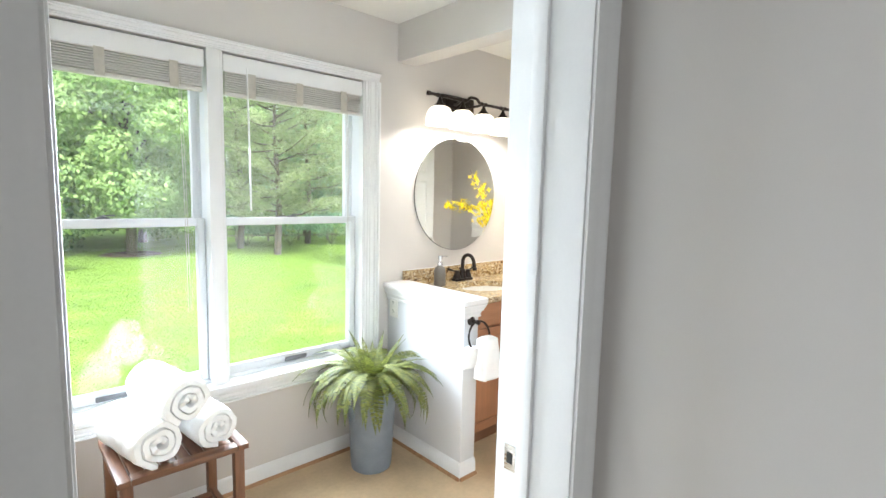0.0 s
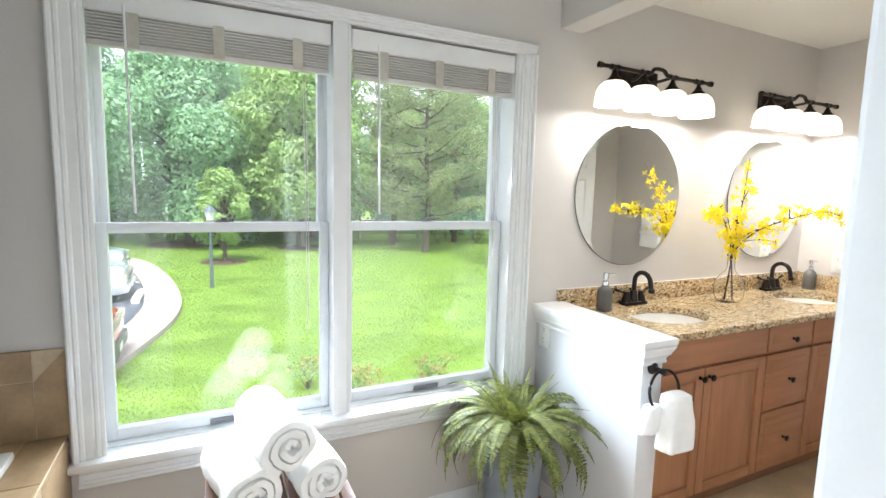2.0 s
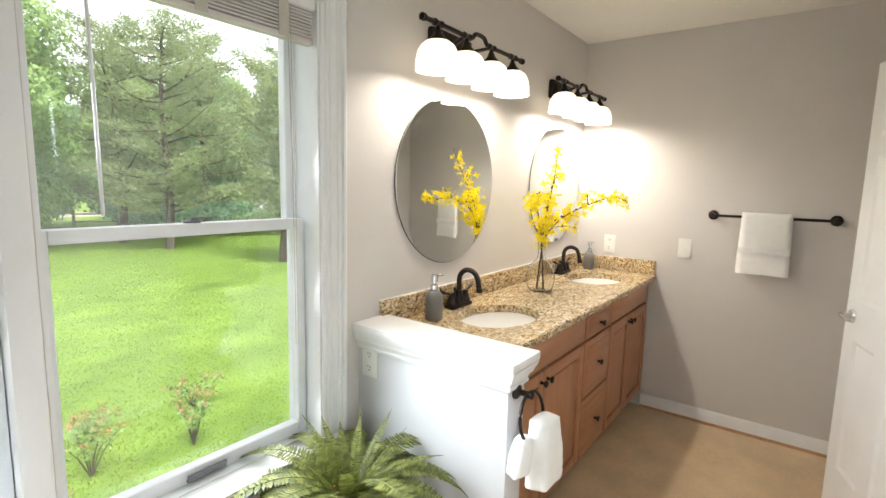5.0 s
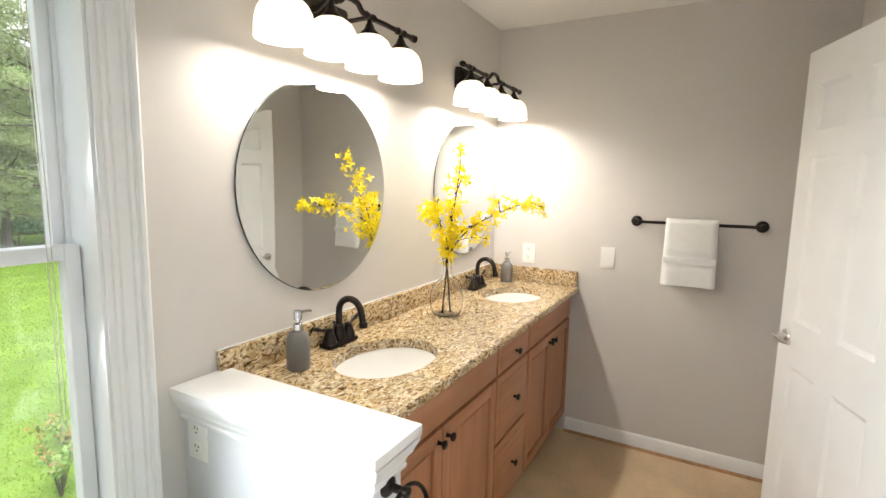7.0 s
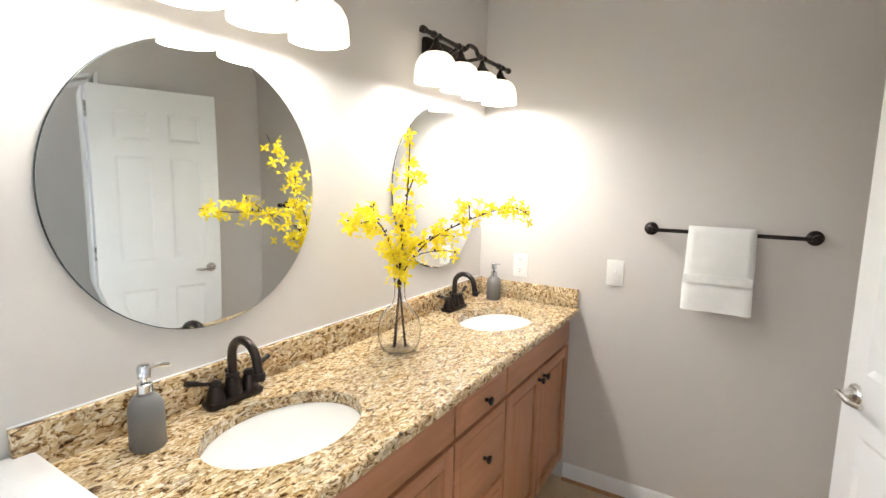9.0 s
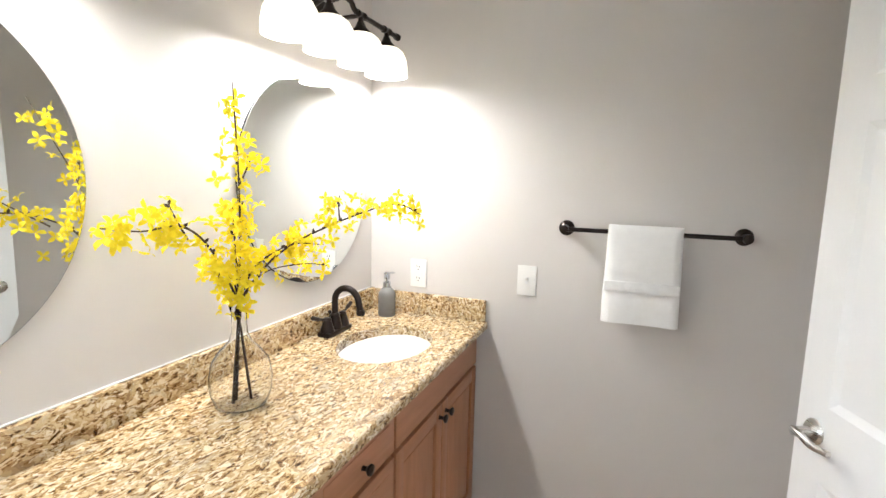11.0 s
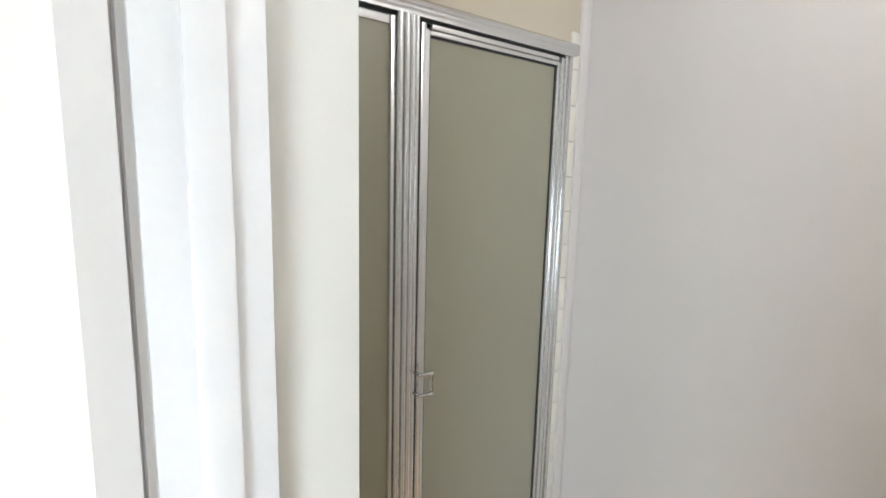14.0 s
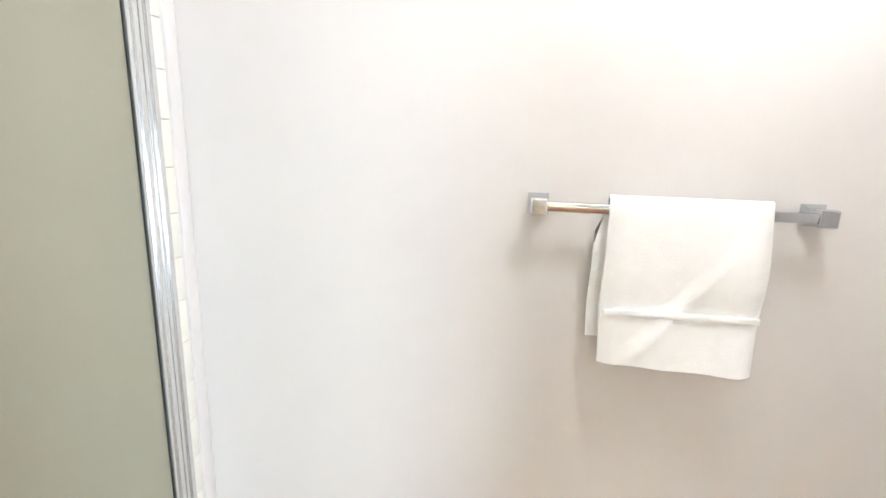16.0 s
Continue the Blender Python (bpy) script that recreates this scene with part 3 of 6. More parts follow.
# ---- windows ----
def window(name, x0, x1):
    """Double-hung window: frame, two sashes, panes, lock and lift."""
    w = thing(name, ((x0 + x1) / 2, 2.94, 0.6), "white double-hung window with clear panes", "window", kind="structure")
    fr = bmesh.new()
    for a, b_, z0, z1 in ((x0, x0 + 0.008, 0.5755, 2.137), (x1 - 0.008, x1, 0.5755, 2.137), (x0 + 0.008, x1 - 0.008, 2.107, 2.137), (x0 + 0.008, x1 - 0.008, 0.5755, 0.580)):
        box(a, b_, 2.875, 3.02, z0, z1, bm=fr)
    part("window_frame", fr, VINYL, w, shade=0)
    for a in (x0 + 0.008, x1 - 0.018):
        part("track", box(a, a + 0.010, 2.958, 2.966, 0.580, 2.107), VINYL, w, shade=0)
    for nm, z0, z1, y0, y1, bot in (("lower_sash", 0.580, 1.372, 2.915, 2.955, 0.043), ("upper_sash", 1.330, 2.107, 2.968, 3.005, 0.038)):
        s = bmesh.new()
        a, b_ = x0 + 0.010, x1 - 0.010
        box(a, a + 0.034, y0, y1, z0, z1, 0.004, bm=s)
        box(b_ - 0.034, b_, y0, y1, z0, z1, 0.004, bm=s)
        box(a + 0.034, b_ - 0.034, y0, y1, z0, z0 + bot, 0.004, bm=s)
        box(a + 0.034, b_ - 0.034, y0, y1, z1 - 0.036, z1, 0.004, bm=s)
        sash = part(nm, s, VINYL, w)
        pane = part("pane", box(a + 0.03, b_ - 0.03, (y0 + y1) / 2 - 0.002, (y0 + y1) / 2 + 0.002, z0 + bot - 0.004, z1 - 0.034), GLASS, sash, shade=0)
        pane.visible_shadow = False
    c = (x0 + x1) / 2
    lock = lathe([(0.0, 1.3725), (0.026, 1.3725), (0.026, 1.378), (0.010, 1.384), (0, 1.384)], c + 0.0, 2.936, 0, 16, sx=1.0, sy=0.5)
    box(c - 0.004, c + 0.045, 2.926, 2.936, 1.384, 1.390, 0.002, bm=lock)
    part("sash_lock", lock, GREYLIFT, w, "dark sash lock")
    lift = box(c - 0.062, c + 0.062, 2.902, 2.9145, 0.588, 0.596, 0.003)
    box(c - 0.062, c + 0.062, 2.900, 2.905, 0.596, 0.612, 0.002, bm=lift)
    part("sash_lift", lift, GREYLIFT, w, "dark grey sash lift")
    return w


window("window_1", -0.305, 0.515)
window("window_2", 0.562, 1.350)
trim = thing("window_casing", (0.53, N, 0.6), "white moulded casing and stool round the paired windows", "window trim", kind="structure")
WCASE = [(0, 0), (0.092, 0), (0.092, 0.030), (0.086, 0.033), (0.079, 0.030), (0.075, 0.021), (0.069, 0.024), (0.062, 0.022), (0.058, 0.016), (0.034, 0.015), (0.030, 0.010), (0.024, 0.014), (0.017, 0.013), (0.014, 0.008), (0.006, 0.009), (0, 0.006)]
for xx, dx in ((-0.28, -1), (1.345, 1)):
    part("side_casing", extrude_profile([(xx + dx * u, N - 0.001 - v) for u, v in WCASE], 0.5755, 2.137, "Z"), TRIM, trim)
part("head_casing", extrude_profile([(N - 0.001 - v, 2.137 + 0.5 * u) for u, v in WCASE], -0.372, 1.437, "X"), TRIM, trim)
part("mullion", box(0.500, 0.558, N - 0.014, N - 0.001, 0.5755, 2.137, 0.004), TRIM, trim)
for a, b_ in ((-0.3045, -0.292), (0.503, 0.5145), (0.5625, 0.574), (1.338, 1.3495)):
    part("jamb_liner", box(a, b_, N + 0.001, 2.875, 0.5755, 2.137), TRIM, trim, shade=0)
part("stool", box(-0.385, 1.452, 2.778, 2.93, 0.547, 0.575, 0.008), TRIM, trim)
part("apron", extrude_profile([(N - 0.001 - v, 0.546 - 0.7 * u) for u, v in WCASE], -0.36, 1.43, "X"), TRIM, trim)


def blind(x0, x1, bottom):
    """Raised slat blind: valance, stacked slats, bottom rail, ladder tapes, wand and cords."""
    b = thing("window_blind", ((x0 + x1) / 2, 2.85, 2.12), "white faux-wood slat blind, raised to the top of the window", "blind", "blinds")
    part("valance", box(x0, x1, 2.836, 2.846, 2.053, 2.128, 0.003), TRIM, b)
    part("head_rail", box(x0 + 0.006, x1 - 0.006, 2.850, 2.873, 2.065, 2.11), BLIND, b)
    k = 9
    for i in range(k):
        z = bottom + 0.022 + (2.058 - bottom - 0.022) * i / k
        part("slat", box(x0 + 0.008, x1 - 0.008, 2.838 + 0.002 * (i % 2), 2.872, z, z + 0.0058, 0.0012), BLIND, b)
    part("bottom_rail", box(x0 + 0.007, x1 - 0.007, 2.840, 2.871, bottom, bottom + 0.018, 0.004), BLIND, b)
    for f in (0.175, 0.50, 0.84):
        x = x0 + (x1 - x0) * f
        part("ladder_tape", box(x - 0.018, x + 0.018, 2.8345, 2.8365, bottom + 0.003, 2.057), TAPE, b)
    xw = x0 + (x1 - x0) * 0.145
    part("wand", tube([(xw, 2.838, 2.08), (xw + 0.004, 2.833, 1.75), (xw + 0.008, 2.835, 1.41)], 0.0042, 8), TRIM, b)
    for d in (0.86, 0.872):
        x = x0 + (x1 - x0) * d
        part("cord", tube([(x, 2.838, 2.04), (x + 0.01, 2.836, 1.5), (x + 0.014, 2.838, 0.95)], 0.0012, 5), TAPE, b)
    return b


blind(-0.286, 0.498, 1.945)
blind(0.578, 1.334, 1.943)
cord = thing("blind_cord", (0.45, 2.80, 0.575), "thin white cord coiled on the window stool", "cord")
part("loop", tube(smooth_path([(0.45, 2.83, 0.75), (0.455, 2.82, 0.61), (0.44, 2.80, 0.578), (0.49, 2.79, 0.578), (0.55, 2.774, 0.574), (0.52, 2.772, 0.545), (0.48, 2.776, 0.572)]), 0.0016, 6), TRIM, cord)

# ---- vanity ----
def front_panel(x0, x1, z0, z1):
    """Slab front with eased edges."""
    return box(x0, x1, 2.300, 2.319, z0, z1, 0.004)


def panel_front(x0, x1, z0, z1, parent):
    """Cabinet door: a recessed panel with stiles and rails round it."""
    r = 0.052
    d = part("door", box(x0 + r - 0.003, x1 - r + 0.003, 2.311, 2.317, z0 + r - 0.003, z1 - r + 0.003), MAPLE, parent, shade=0)
    for a, b_ in ((x0, x0 + r), (x1 - r, x1)):
        part("stile", box(a, b_, 2.300, 2.319, z0, z1, 0.003), MAPLE, d)
    for a, b_ in ((z0, z0 + r), (z1 - r, z1)):
        part("rail", box(x0 + r, x1 - r, 2.300, 2.319, a, b_, 0.003), MAPLE_X, d)
    part("raised_field", box(x0 + r + 0.012, x1 - r - 0.012, 2.307, 2.3115, z0 + r + 0.012, z1 - r - 0.012, 0.003), MAPLE, d)
    return d


def knob(x, z, parent):
    part("knob", lathe([(0.009, 0), (0.0065, 0.004), (0.006, 0.014), (0.012, 0.019), (0.0155, 0.024), (0.014, 0.029), (0.0, 0.032)], x, 2.300, z, 16, axis="Y"), BRONZE, parent, "dark bronze knob")


def cabinet(x0, x1, doors, label):
    c = thing("vanity_cabinet", ((x0 + x1) / 2, 2.55, 0), label, "cabinet", "vanity cabinet units")
    part("body", box(x0 + 0.0005, x1 - 0.0005, 2.320, N - 0.003, 0.11, 0.897), MAPLE, c, shade=0)
    part("toe_kick", box(x0 + 0.0005, x1 - 0.0005, 2.385, 2.40, 0.001, 0.11), KICK, c, shade=0)
    if doors:
        part("false_front", front_panel(x0 + 0.006, x1 - 0.006, 0.757, 0.888), MAPLE_X, c)
        m = (x0 + x1) / 2 - 0.012
        for a, b_, k in ((x0 + 0.006, m - 0.003, m - 0.03), (m + 0.003, x1 - 0.006, m + 0.03)):
            d = panel_front(a, b_, 0.125, 0.742, c)
            knob(k, 0.700, d)
    else:
        for z0, z1 in ((0.757, 0.888), (0.452, 0.742), (0.125, 0.438)):
            d = part("drawer_front", front_panel(x0 + 0.006, x1 - 0.006, z0, z1), MAPLE_X, c)
            part("inset", box(x0 + 0.04, x1 - 0.04, 2.2975, 2.301, z0 + 0.034, z1 - 0.034, 0.0015), MAPLE_X, d)
            knob((x0 + x1) / 2 + 0.01, (z0 + z1) / 2 - (0.012 if z1 > 0.8 else 0.0), d)
    return c


cabinet(1.640, 2.535, True, "honey maple sink cabinet with two panelled doors")
cabinet(2.535, 2.922, False, "honey maple bank of three drawers with bronze knobs")
cabinet(2.922, 3.690, True, "honey maple sink cabinet with two panelled doors")
SINKS = ((2.09, 2.535), (3.285, 2.525))


def slab_with_hole(bm, x0, x1, y0, y1, z0, z1, cx, cy, rx, ry):
    """One stretch of the worktop round an oval cut-out."""
    angles = sorted([2 * math.pi * i / 56 for i in range(56)] + [math.atan2(y - cy, x - cx) % (2 * math.pi) for x in (x0, x1) for y in (y0, y1)])
    rings = []
    for z in (z1, z0):
        inner, outer = [], []
        for a in angles:
            c, s = math.cos(a), math.sin(a)
            k = min(((x1 if c > 0 else x0) - cx) / c if abs(c) > 1e-6 else 9, ((y1 if s > 0 else y0) - cy) / s if abs(s) > 1e-6 else 9)
            inner.append(bm.verts.new((cx + rx * c, cy + ry * s, z)))
            outer.append(bm.verts.new((cx + k * c, cy + k * s, z)))
        rings.append((inner, outer))
    (ti, to), (bi, bo) = rings
    k = len(angles)
    for i in range(k):
        j = (i + 1) % k
        bm.faces.new((ti[i], to[i], to[j], ti[j]))
        bm.faces.new((bi[j], bo[j], bo[i], bi[i]))
        bm.faces.new((ti[j], bi[j], bi[i], ti[i]))
        bm.faces.new((to[i], bo[i], bo[j], to[j]))


top = thing("countertop", (2.67, 2.55, 0.9), "polished brown speckled granite vanity top with two oval cut-outs", "countertop")
slab = bmesh.new()
slab_with_hole(slab, 1.634, 2.6, 2.275, N - 0.002, 0.898, 0.935, SINKS[0][0], SINKS[0][1], 0.215, 0.162)
slab_with_hole(slab, 2.6, E - 0.002, 2.275, N - 0.002, 0.898, 0.935, SINKS[1][0], SINKS[1][1], 0.215, 0.162)
part("slab", slab, GRANITE, top, shade=20)
part("front_edge", extrude_profile([(2.2749, 0.935), (2.268, 0.934), (2.263, 0.929), (2.262, 0.917), (2.263, 0.904), (2.268, 0.899), (2.2749, 0.898)], 1.634, E - 0.002, "X"), GRANITE, top)
part("backsplash", box(1.634, E - 0.002, N - 0.022, N - 0.001, 0.9352, 1.032, 0.003), GRANITE, top)
part("side_splash", box(E - 0.021, E - 0.001, 2.27, N - 0.0225, 0.9352, 1.028, 0.003), GRANITE, top)
caulk = box(1.634, E - 0.021, N - 0.007, N - 0.0005, 1.0322, 1.0355, 0.0015)
part("caulk_line", caulk, TRIM, top, "white caulk bead")


def basin(cx, cy):
    s = thing("sink", (cx, cy, 0.897), "white oval undermount porcelain sink", "sink", "vanity sinks")
    prof = [(0.25, 0.8972), (0.222, 0.8972), (0.216, 0.885), (0.205, 0.855), (0.18, 0.815), (0.13, 0.785), (0.06, 0.772), (0.02, 0.768), (0.0, 0.768)]
    b = lathe(prof, cx, cy, 0, 48, sy=0.755)
    part("bowl", b, PORC, s, shade=60)
    part("drain", lathe([(0.0, 0.772), (0.021, 0.772), (0.021, 0.776), (0.0, 0.777)], cx, cy, 0, 20), CHROME, s)
    return s


first = basin(*SINKS[0])
copy_thing(first, pose(SINKS[1][0], SINKS[1][1], 0.897))


def faucet(cx, cy):
    f = thing("faucet", (cx, cy, 0.935), "oil-rubbed bronze centerset faucet with two lever handles", "faucet", "vanity faucets")
    z = 0.9352
    b = bmesh.new()
    base = box(cx - 0.080, cx + 0.080, cy - 0.028, cy + 0.028, z, z + 0.020, 0.009)
    join(b, base)
    part("base_plate", b, BRONZE, f)
    for s in (-1, 1):
        h = part("handle_hub", lathe([(0.027, z + 0.019), (0.025, z + 0.03), (0.018, z + 0.052), (0.015, z + 0.060), (0.017, z + 0.064), (0.012, z + 0.072), (0.0, z + 0.074)], cx + s * 0.052, cy, 0, 20), BRONZE, f)
        pts = smooth_path([(cx + s * 0.052, cy, z + 0.066), (cx + s * 0.075, cy + 0.004, z + 0.070), (cx + s * 0.105, cy + 0.008, z + 0.080), (cx + s * 0.128, cy + 0.010, z + 0.088)])
        part("lever", tube(pts, [0.006 - 0.001 * (i < 9) + 0.0022 * (i > 10) for i in range(len(pts))], 10), BRONZE, h)
    part("spout_collar", lathe([(0.025, z + 0.019), (0.024, z + 0.035), (0.018, z + 0.070), (0.020, z + 0.074), (0.015, z + 0.080), (0.0, z + 0.081)], cx, cy, 0, 20), BRONZE, f)
    arc = [(cx, cy, z + 0.075), (cx, cy, z + 0.125)] + [(cx, cy - 0.052 + 0.052 * math.cos(a), z + 0.128 + 0.052 * math.sin(a)) for a in [math.pi * i / 14 for i in range(1, 14)]] + [(cx, cy - 0.107, z + 0.118), (cx, cy - 0.112, z + 0.098)]
    part("spout", tube(arc, [0.0125] * len(arc), 14), BRONZE, f)
    part("nozzle", lathe([(0.0, 0.0), (0.015, 0.0), (0.0165, 0.014), (0.014, 0.020), (0.0, 0.021)], cx, cy - 0.113, z + 0.083, 16), BRONZE, f)
    part("pop_up_rod", tube([(cx, cy + 0.024, z + 0.019), (cx, cy + 0.024, z + 0.075)], 0.003, 8), BRONZE, f)
    part("rod_knob", lathe([(0, 0.074), (0.006, 0.076), (0.007, 0.083), (0.0, 0.088)], cx, cy + 0.024, z, 12), BRONZE, f)
    return f


first = faucet(2.10, 2.762)
copy_thing(first, pose(3.305, 2.757, 0.935))


def dispenser(cx, cy):
    z = 0.9352
    d = thing("soap_dispenser", (cx, cy, 0.935), "grey ceramic soap dispenser with chrome pump", "soap dispenser", "soap dispensers")
    part("bottle", lathe([(0.0, 0), (0.035, 0), (0.0375, 0.004), (0.0375, 0.085), (0.036, 0.100), (0.029, 0.116), (0.019, 0.124), (0.0175, 0.130), (0.0, 0.130)], cx, cy, z, 32), CERAMIC, d)
    part("collar", lathe([(0.0, 0.1302), (0.0165, 0.1302), (0.0165, 0.148), (0.013, 0.151), (0.006, 0.152), (0.006, 0.165), (0.0, 0.165)], cx, cy, z, 24), CHROME, d)
    head = lathe([(0.0, 0.163), (0.0135, 0.163), (0.0145, 0.186), (0.012, 0.192), (0.0, 0.193)], cx, cy, z, 20)
    part("pump_head", head, CHROME, d)
    part("nozzle", tube([(cx + 0.008, cy - 0.002, z + 0.184), (cx + 0.035, cy - 0.006, z + 0.185), (cx + 0.052, cy - 0.009, z + 0.181)], [0.005, 0.0042, 0.0036], 10), CHROME, d)
    return d


first = dispenser(1.845, 2.712)
copy_thing(first, pose(3.610, 2.695, 0.935))

# ---- mirrors and vanity lights ----
def mirror(cx, cz, r):
    m = thing("wall_mirror", (cx, N - 0.004, cz - r), "round mirror with a thin polished edge on the wall", "mirror", "round mirrors")
    y = N - 0.003
    part("backing", lathe([(0, 0), (r, 0), (r, 0.004), (0, 0.004)], cx, y, cz, 96, axis="Y"), EDGE, m)
    part("glass", lathe([(0, 0.0042), (r - 0.0015, 0.0042), (r - 0.002, 0.0066), (r - 0.024, 0.0076), (0, 0.0076)], cx, y, cz, 96, axis="Y"), MIRROR, m, shade=3)
    return m


first = mirror(2.088, 1.514, 0.374)
copy_thing(first, pose(3.268, N - 0.004, 1.14))


def vanity_light(cx):
    """Four frosted shades on a bronze bar with a back plate."""
    y, z = 2.662, 2.100
    v = thing("vanity_light", (cx, N, 2.0), "oil-rubbed bronze four-shade vanity light, lit", "wall lamp", "vanity lights")
    plate = box(cx - 0.150, cx + 0.150, N - 0.034, N - 0.001, 2.040, 2.155, 0.016)
    part("back_plate", plate, BRONZE, v)
    part("raised_plate", box(cx - 0.122, cx + 0.122, N - 0.048, N - 0.0335, 2.062, 2.133, 0.010), BRONZE, v)
    pts = smooth_path([(cx - 0.37, y, z), (cx - 0.20, y, z), (cx - 0.07, y, z), (cx - 0.03, y, z + 0.024), (cx + 0.03, y, z + 0.024), (cx + 0.07, y, z), (cx + 0.20, y, z), (cx + 0.37, y, z)])
    part("bar", tube(pts, 0.0095, 12), BRONZE, v)
    for s in (-1, 1):
        part("finial", lathe([(0.0, s * 0.365), (0.013, s * 0.366), (0.014, s * 0.374), (0.010, s * 0.378), (0.014, s * 0.386), (0.0, s * 0.394)], cx, y, z, 14, axis="X"), BRONZE, v)
        part("arm", tube(smooth_path([(cx + s * 0.05, N - 0.040, z - 0.008), (cx + s * 0.07, 2.74, z - 0.012), (cx + s * 0.10, y + 0.01, z)]), 0.008, 10), BRONZE, v)
    for dx in (-0.288, -0.096, 0.096, 0.288):
        x = cx + dx
        part("bar_ring", lathe([(0.0095, -0.026), (0.0135, -0.024), (0.0135, -0.014), (0.011, -0.010), (0.011, 0.010), (0.0135, 0.014), (0.0135, 0.024), (0.0095, 0.026)], x, y, z, 14, axis="X"), BRONZE, v)
        part("socket", lathe([(0.0, -0.008), (0.009, -0.008), (0.009, -0.020), (0.013, -0.026), (0.020, -0.042), (0.034, -0.056), (0.036, -0.064), (0.0, -0.064)], x, y, z, 20), BRONZE, v)
        sh = lathe([(0.030, -0.062), (0.046, -0.066), (0.064, -0.080), (0.077, -0.104), (0.083, -0.135), (0.084, -0.172), (0.081, -0.172), (0.079, -0.135), (0.072, -0.106), (0.060, -0.084), (0.044, -0.071), (0.030, -0.067)], x, y, z, 32)
        part("shade", sh, SHADE, v, "frosted white glass shade", shade=60)
    return v


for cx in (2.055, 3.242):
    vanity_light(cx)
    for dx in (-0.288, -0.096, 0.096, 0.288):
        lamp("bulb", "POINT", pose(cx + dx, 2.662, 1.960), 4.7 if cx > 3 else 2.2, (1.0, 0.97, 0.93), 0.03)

# ---- plates on the walls ----
def plate(name, at, turn, label, toggle):
    """Wall plate in its own axes: faces -y."""
    p = thing(name, (0, 0, 0), label, name.replace("_", " "))
    part("cover", box(-0.039, 0.039, -0.006, 0, -0.062, 0.062, 0.0025), PLASTIC, p)
    if toggle:
        part("toggle_bed", box(-0.006, 0.006, -0.0072, -0.0055, -0.013, 0.013), TRIM, p)
        part("toggle", box(-0.0045, 0.0045, -0.018, -0.007, 0.0, 0.012, 0.002), PLASTIC, p)
        for z in (-0.03, 0.03):
            part("screw", lathe([(0.0, 0.0055), (0.0032, 0.0055), (0.0025, 0.0072), (0, 0.0072)], 0, 0, z, 10, axis="Y"), PLASTIC, p)
    else:
        for z in (-0.026, 0.026):
            part("socket_face", lathe([(0.0, 0.0058), (0.0175, 0.0058), (0.017, 0.0075), (0, 0.0075)], 0, 0, z, 20, axis="Y"), PLASTIC, p)
            for x, hh in ((-0.006, 0.0045), (0.006, 0.0036)):
                part("slot", box(x - 0.0012, x + 0.0012, -0.0082, -0.0076, z + 0.001, z + 0.001 + 2 * hh), DARK, p)
            part("ground_hole", lathe([(0.0, 0.0076), (0.0026, 0.0076), (0.0026, 0.0081), (0, 0.0081)], 0, 0, z - 0.008, 10, axis="Y"), DARK, p)
    p.matrix_world = pose(*at, 0, 0, turn)
    return p


plate("wall_outlet", (1.5248, 2.765, 0.830), -90, "white duplex outlet on the half wall", False)
plate("wall_outlet", (E - 0.0002, 2.588, 1.117), -90, "white duplex outlet on the wall above the granite", False)
plate("light_switch", (E - 0.0002, 2.103, 1.130), -90, "white toggle light switch on the wall", True)

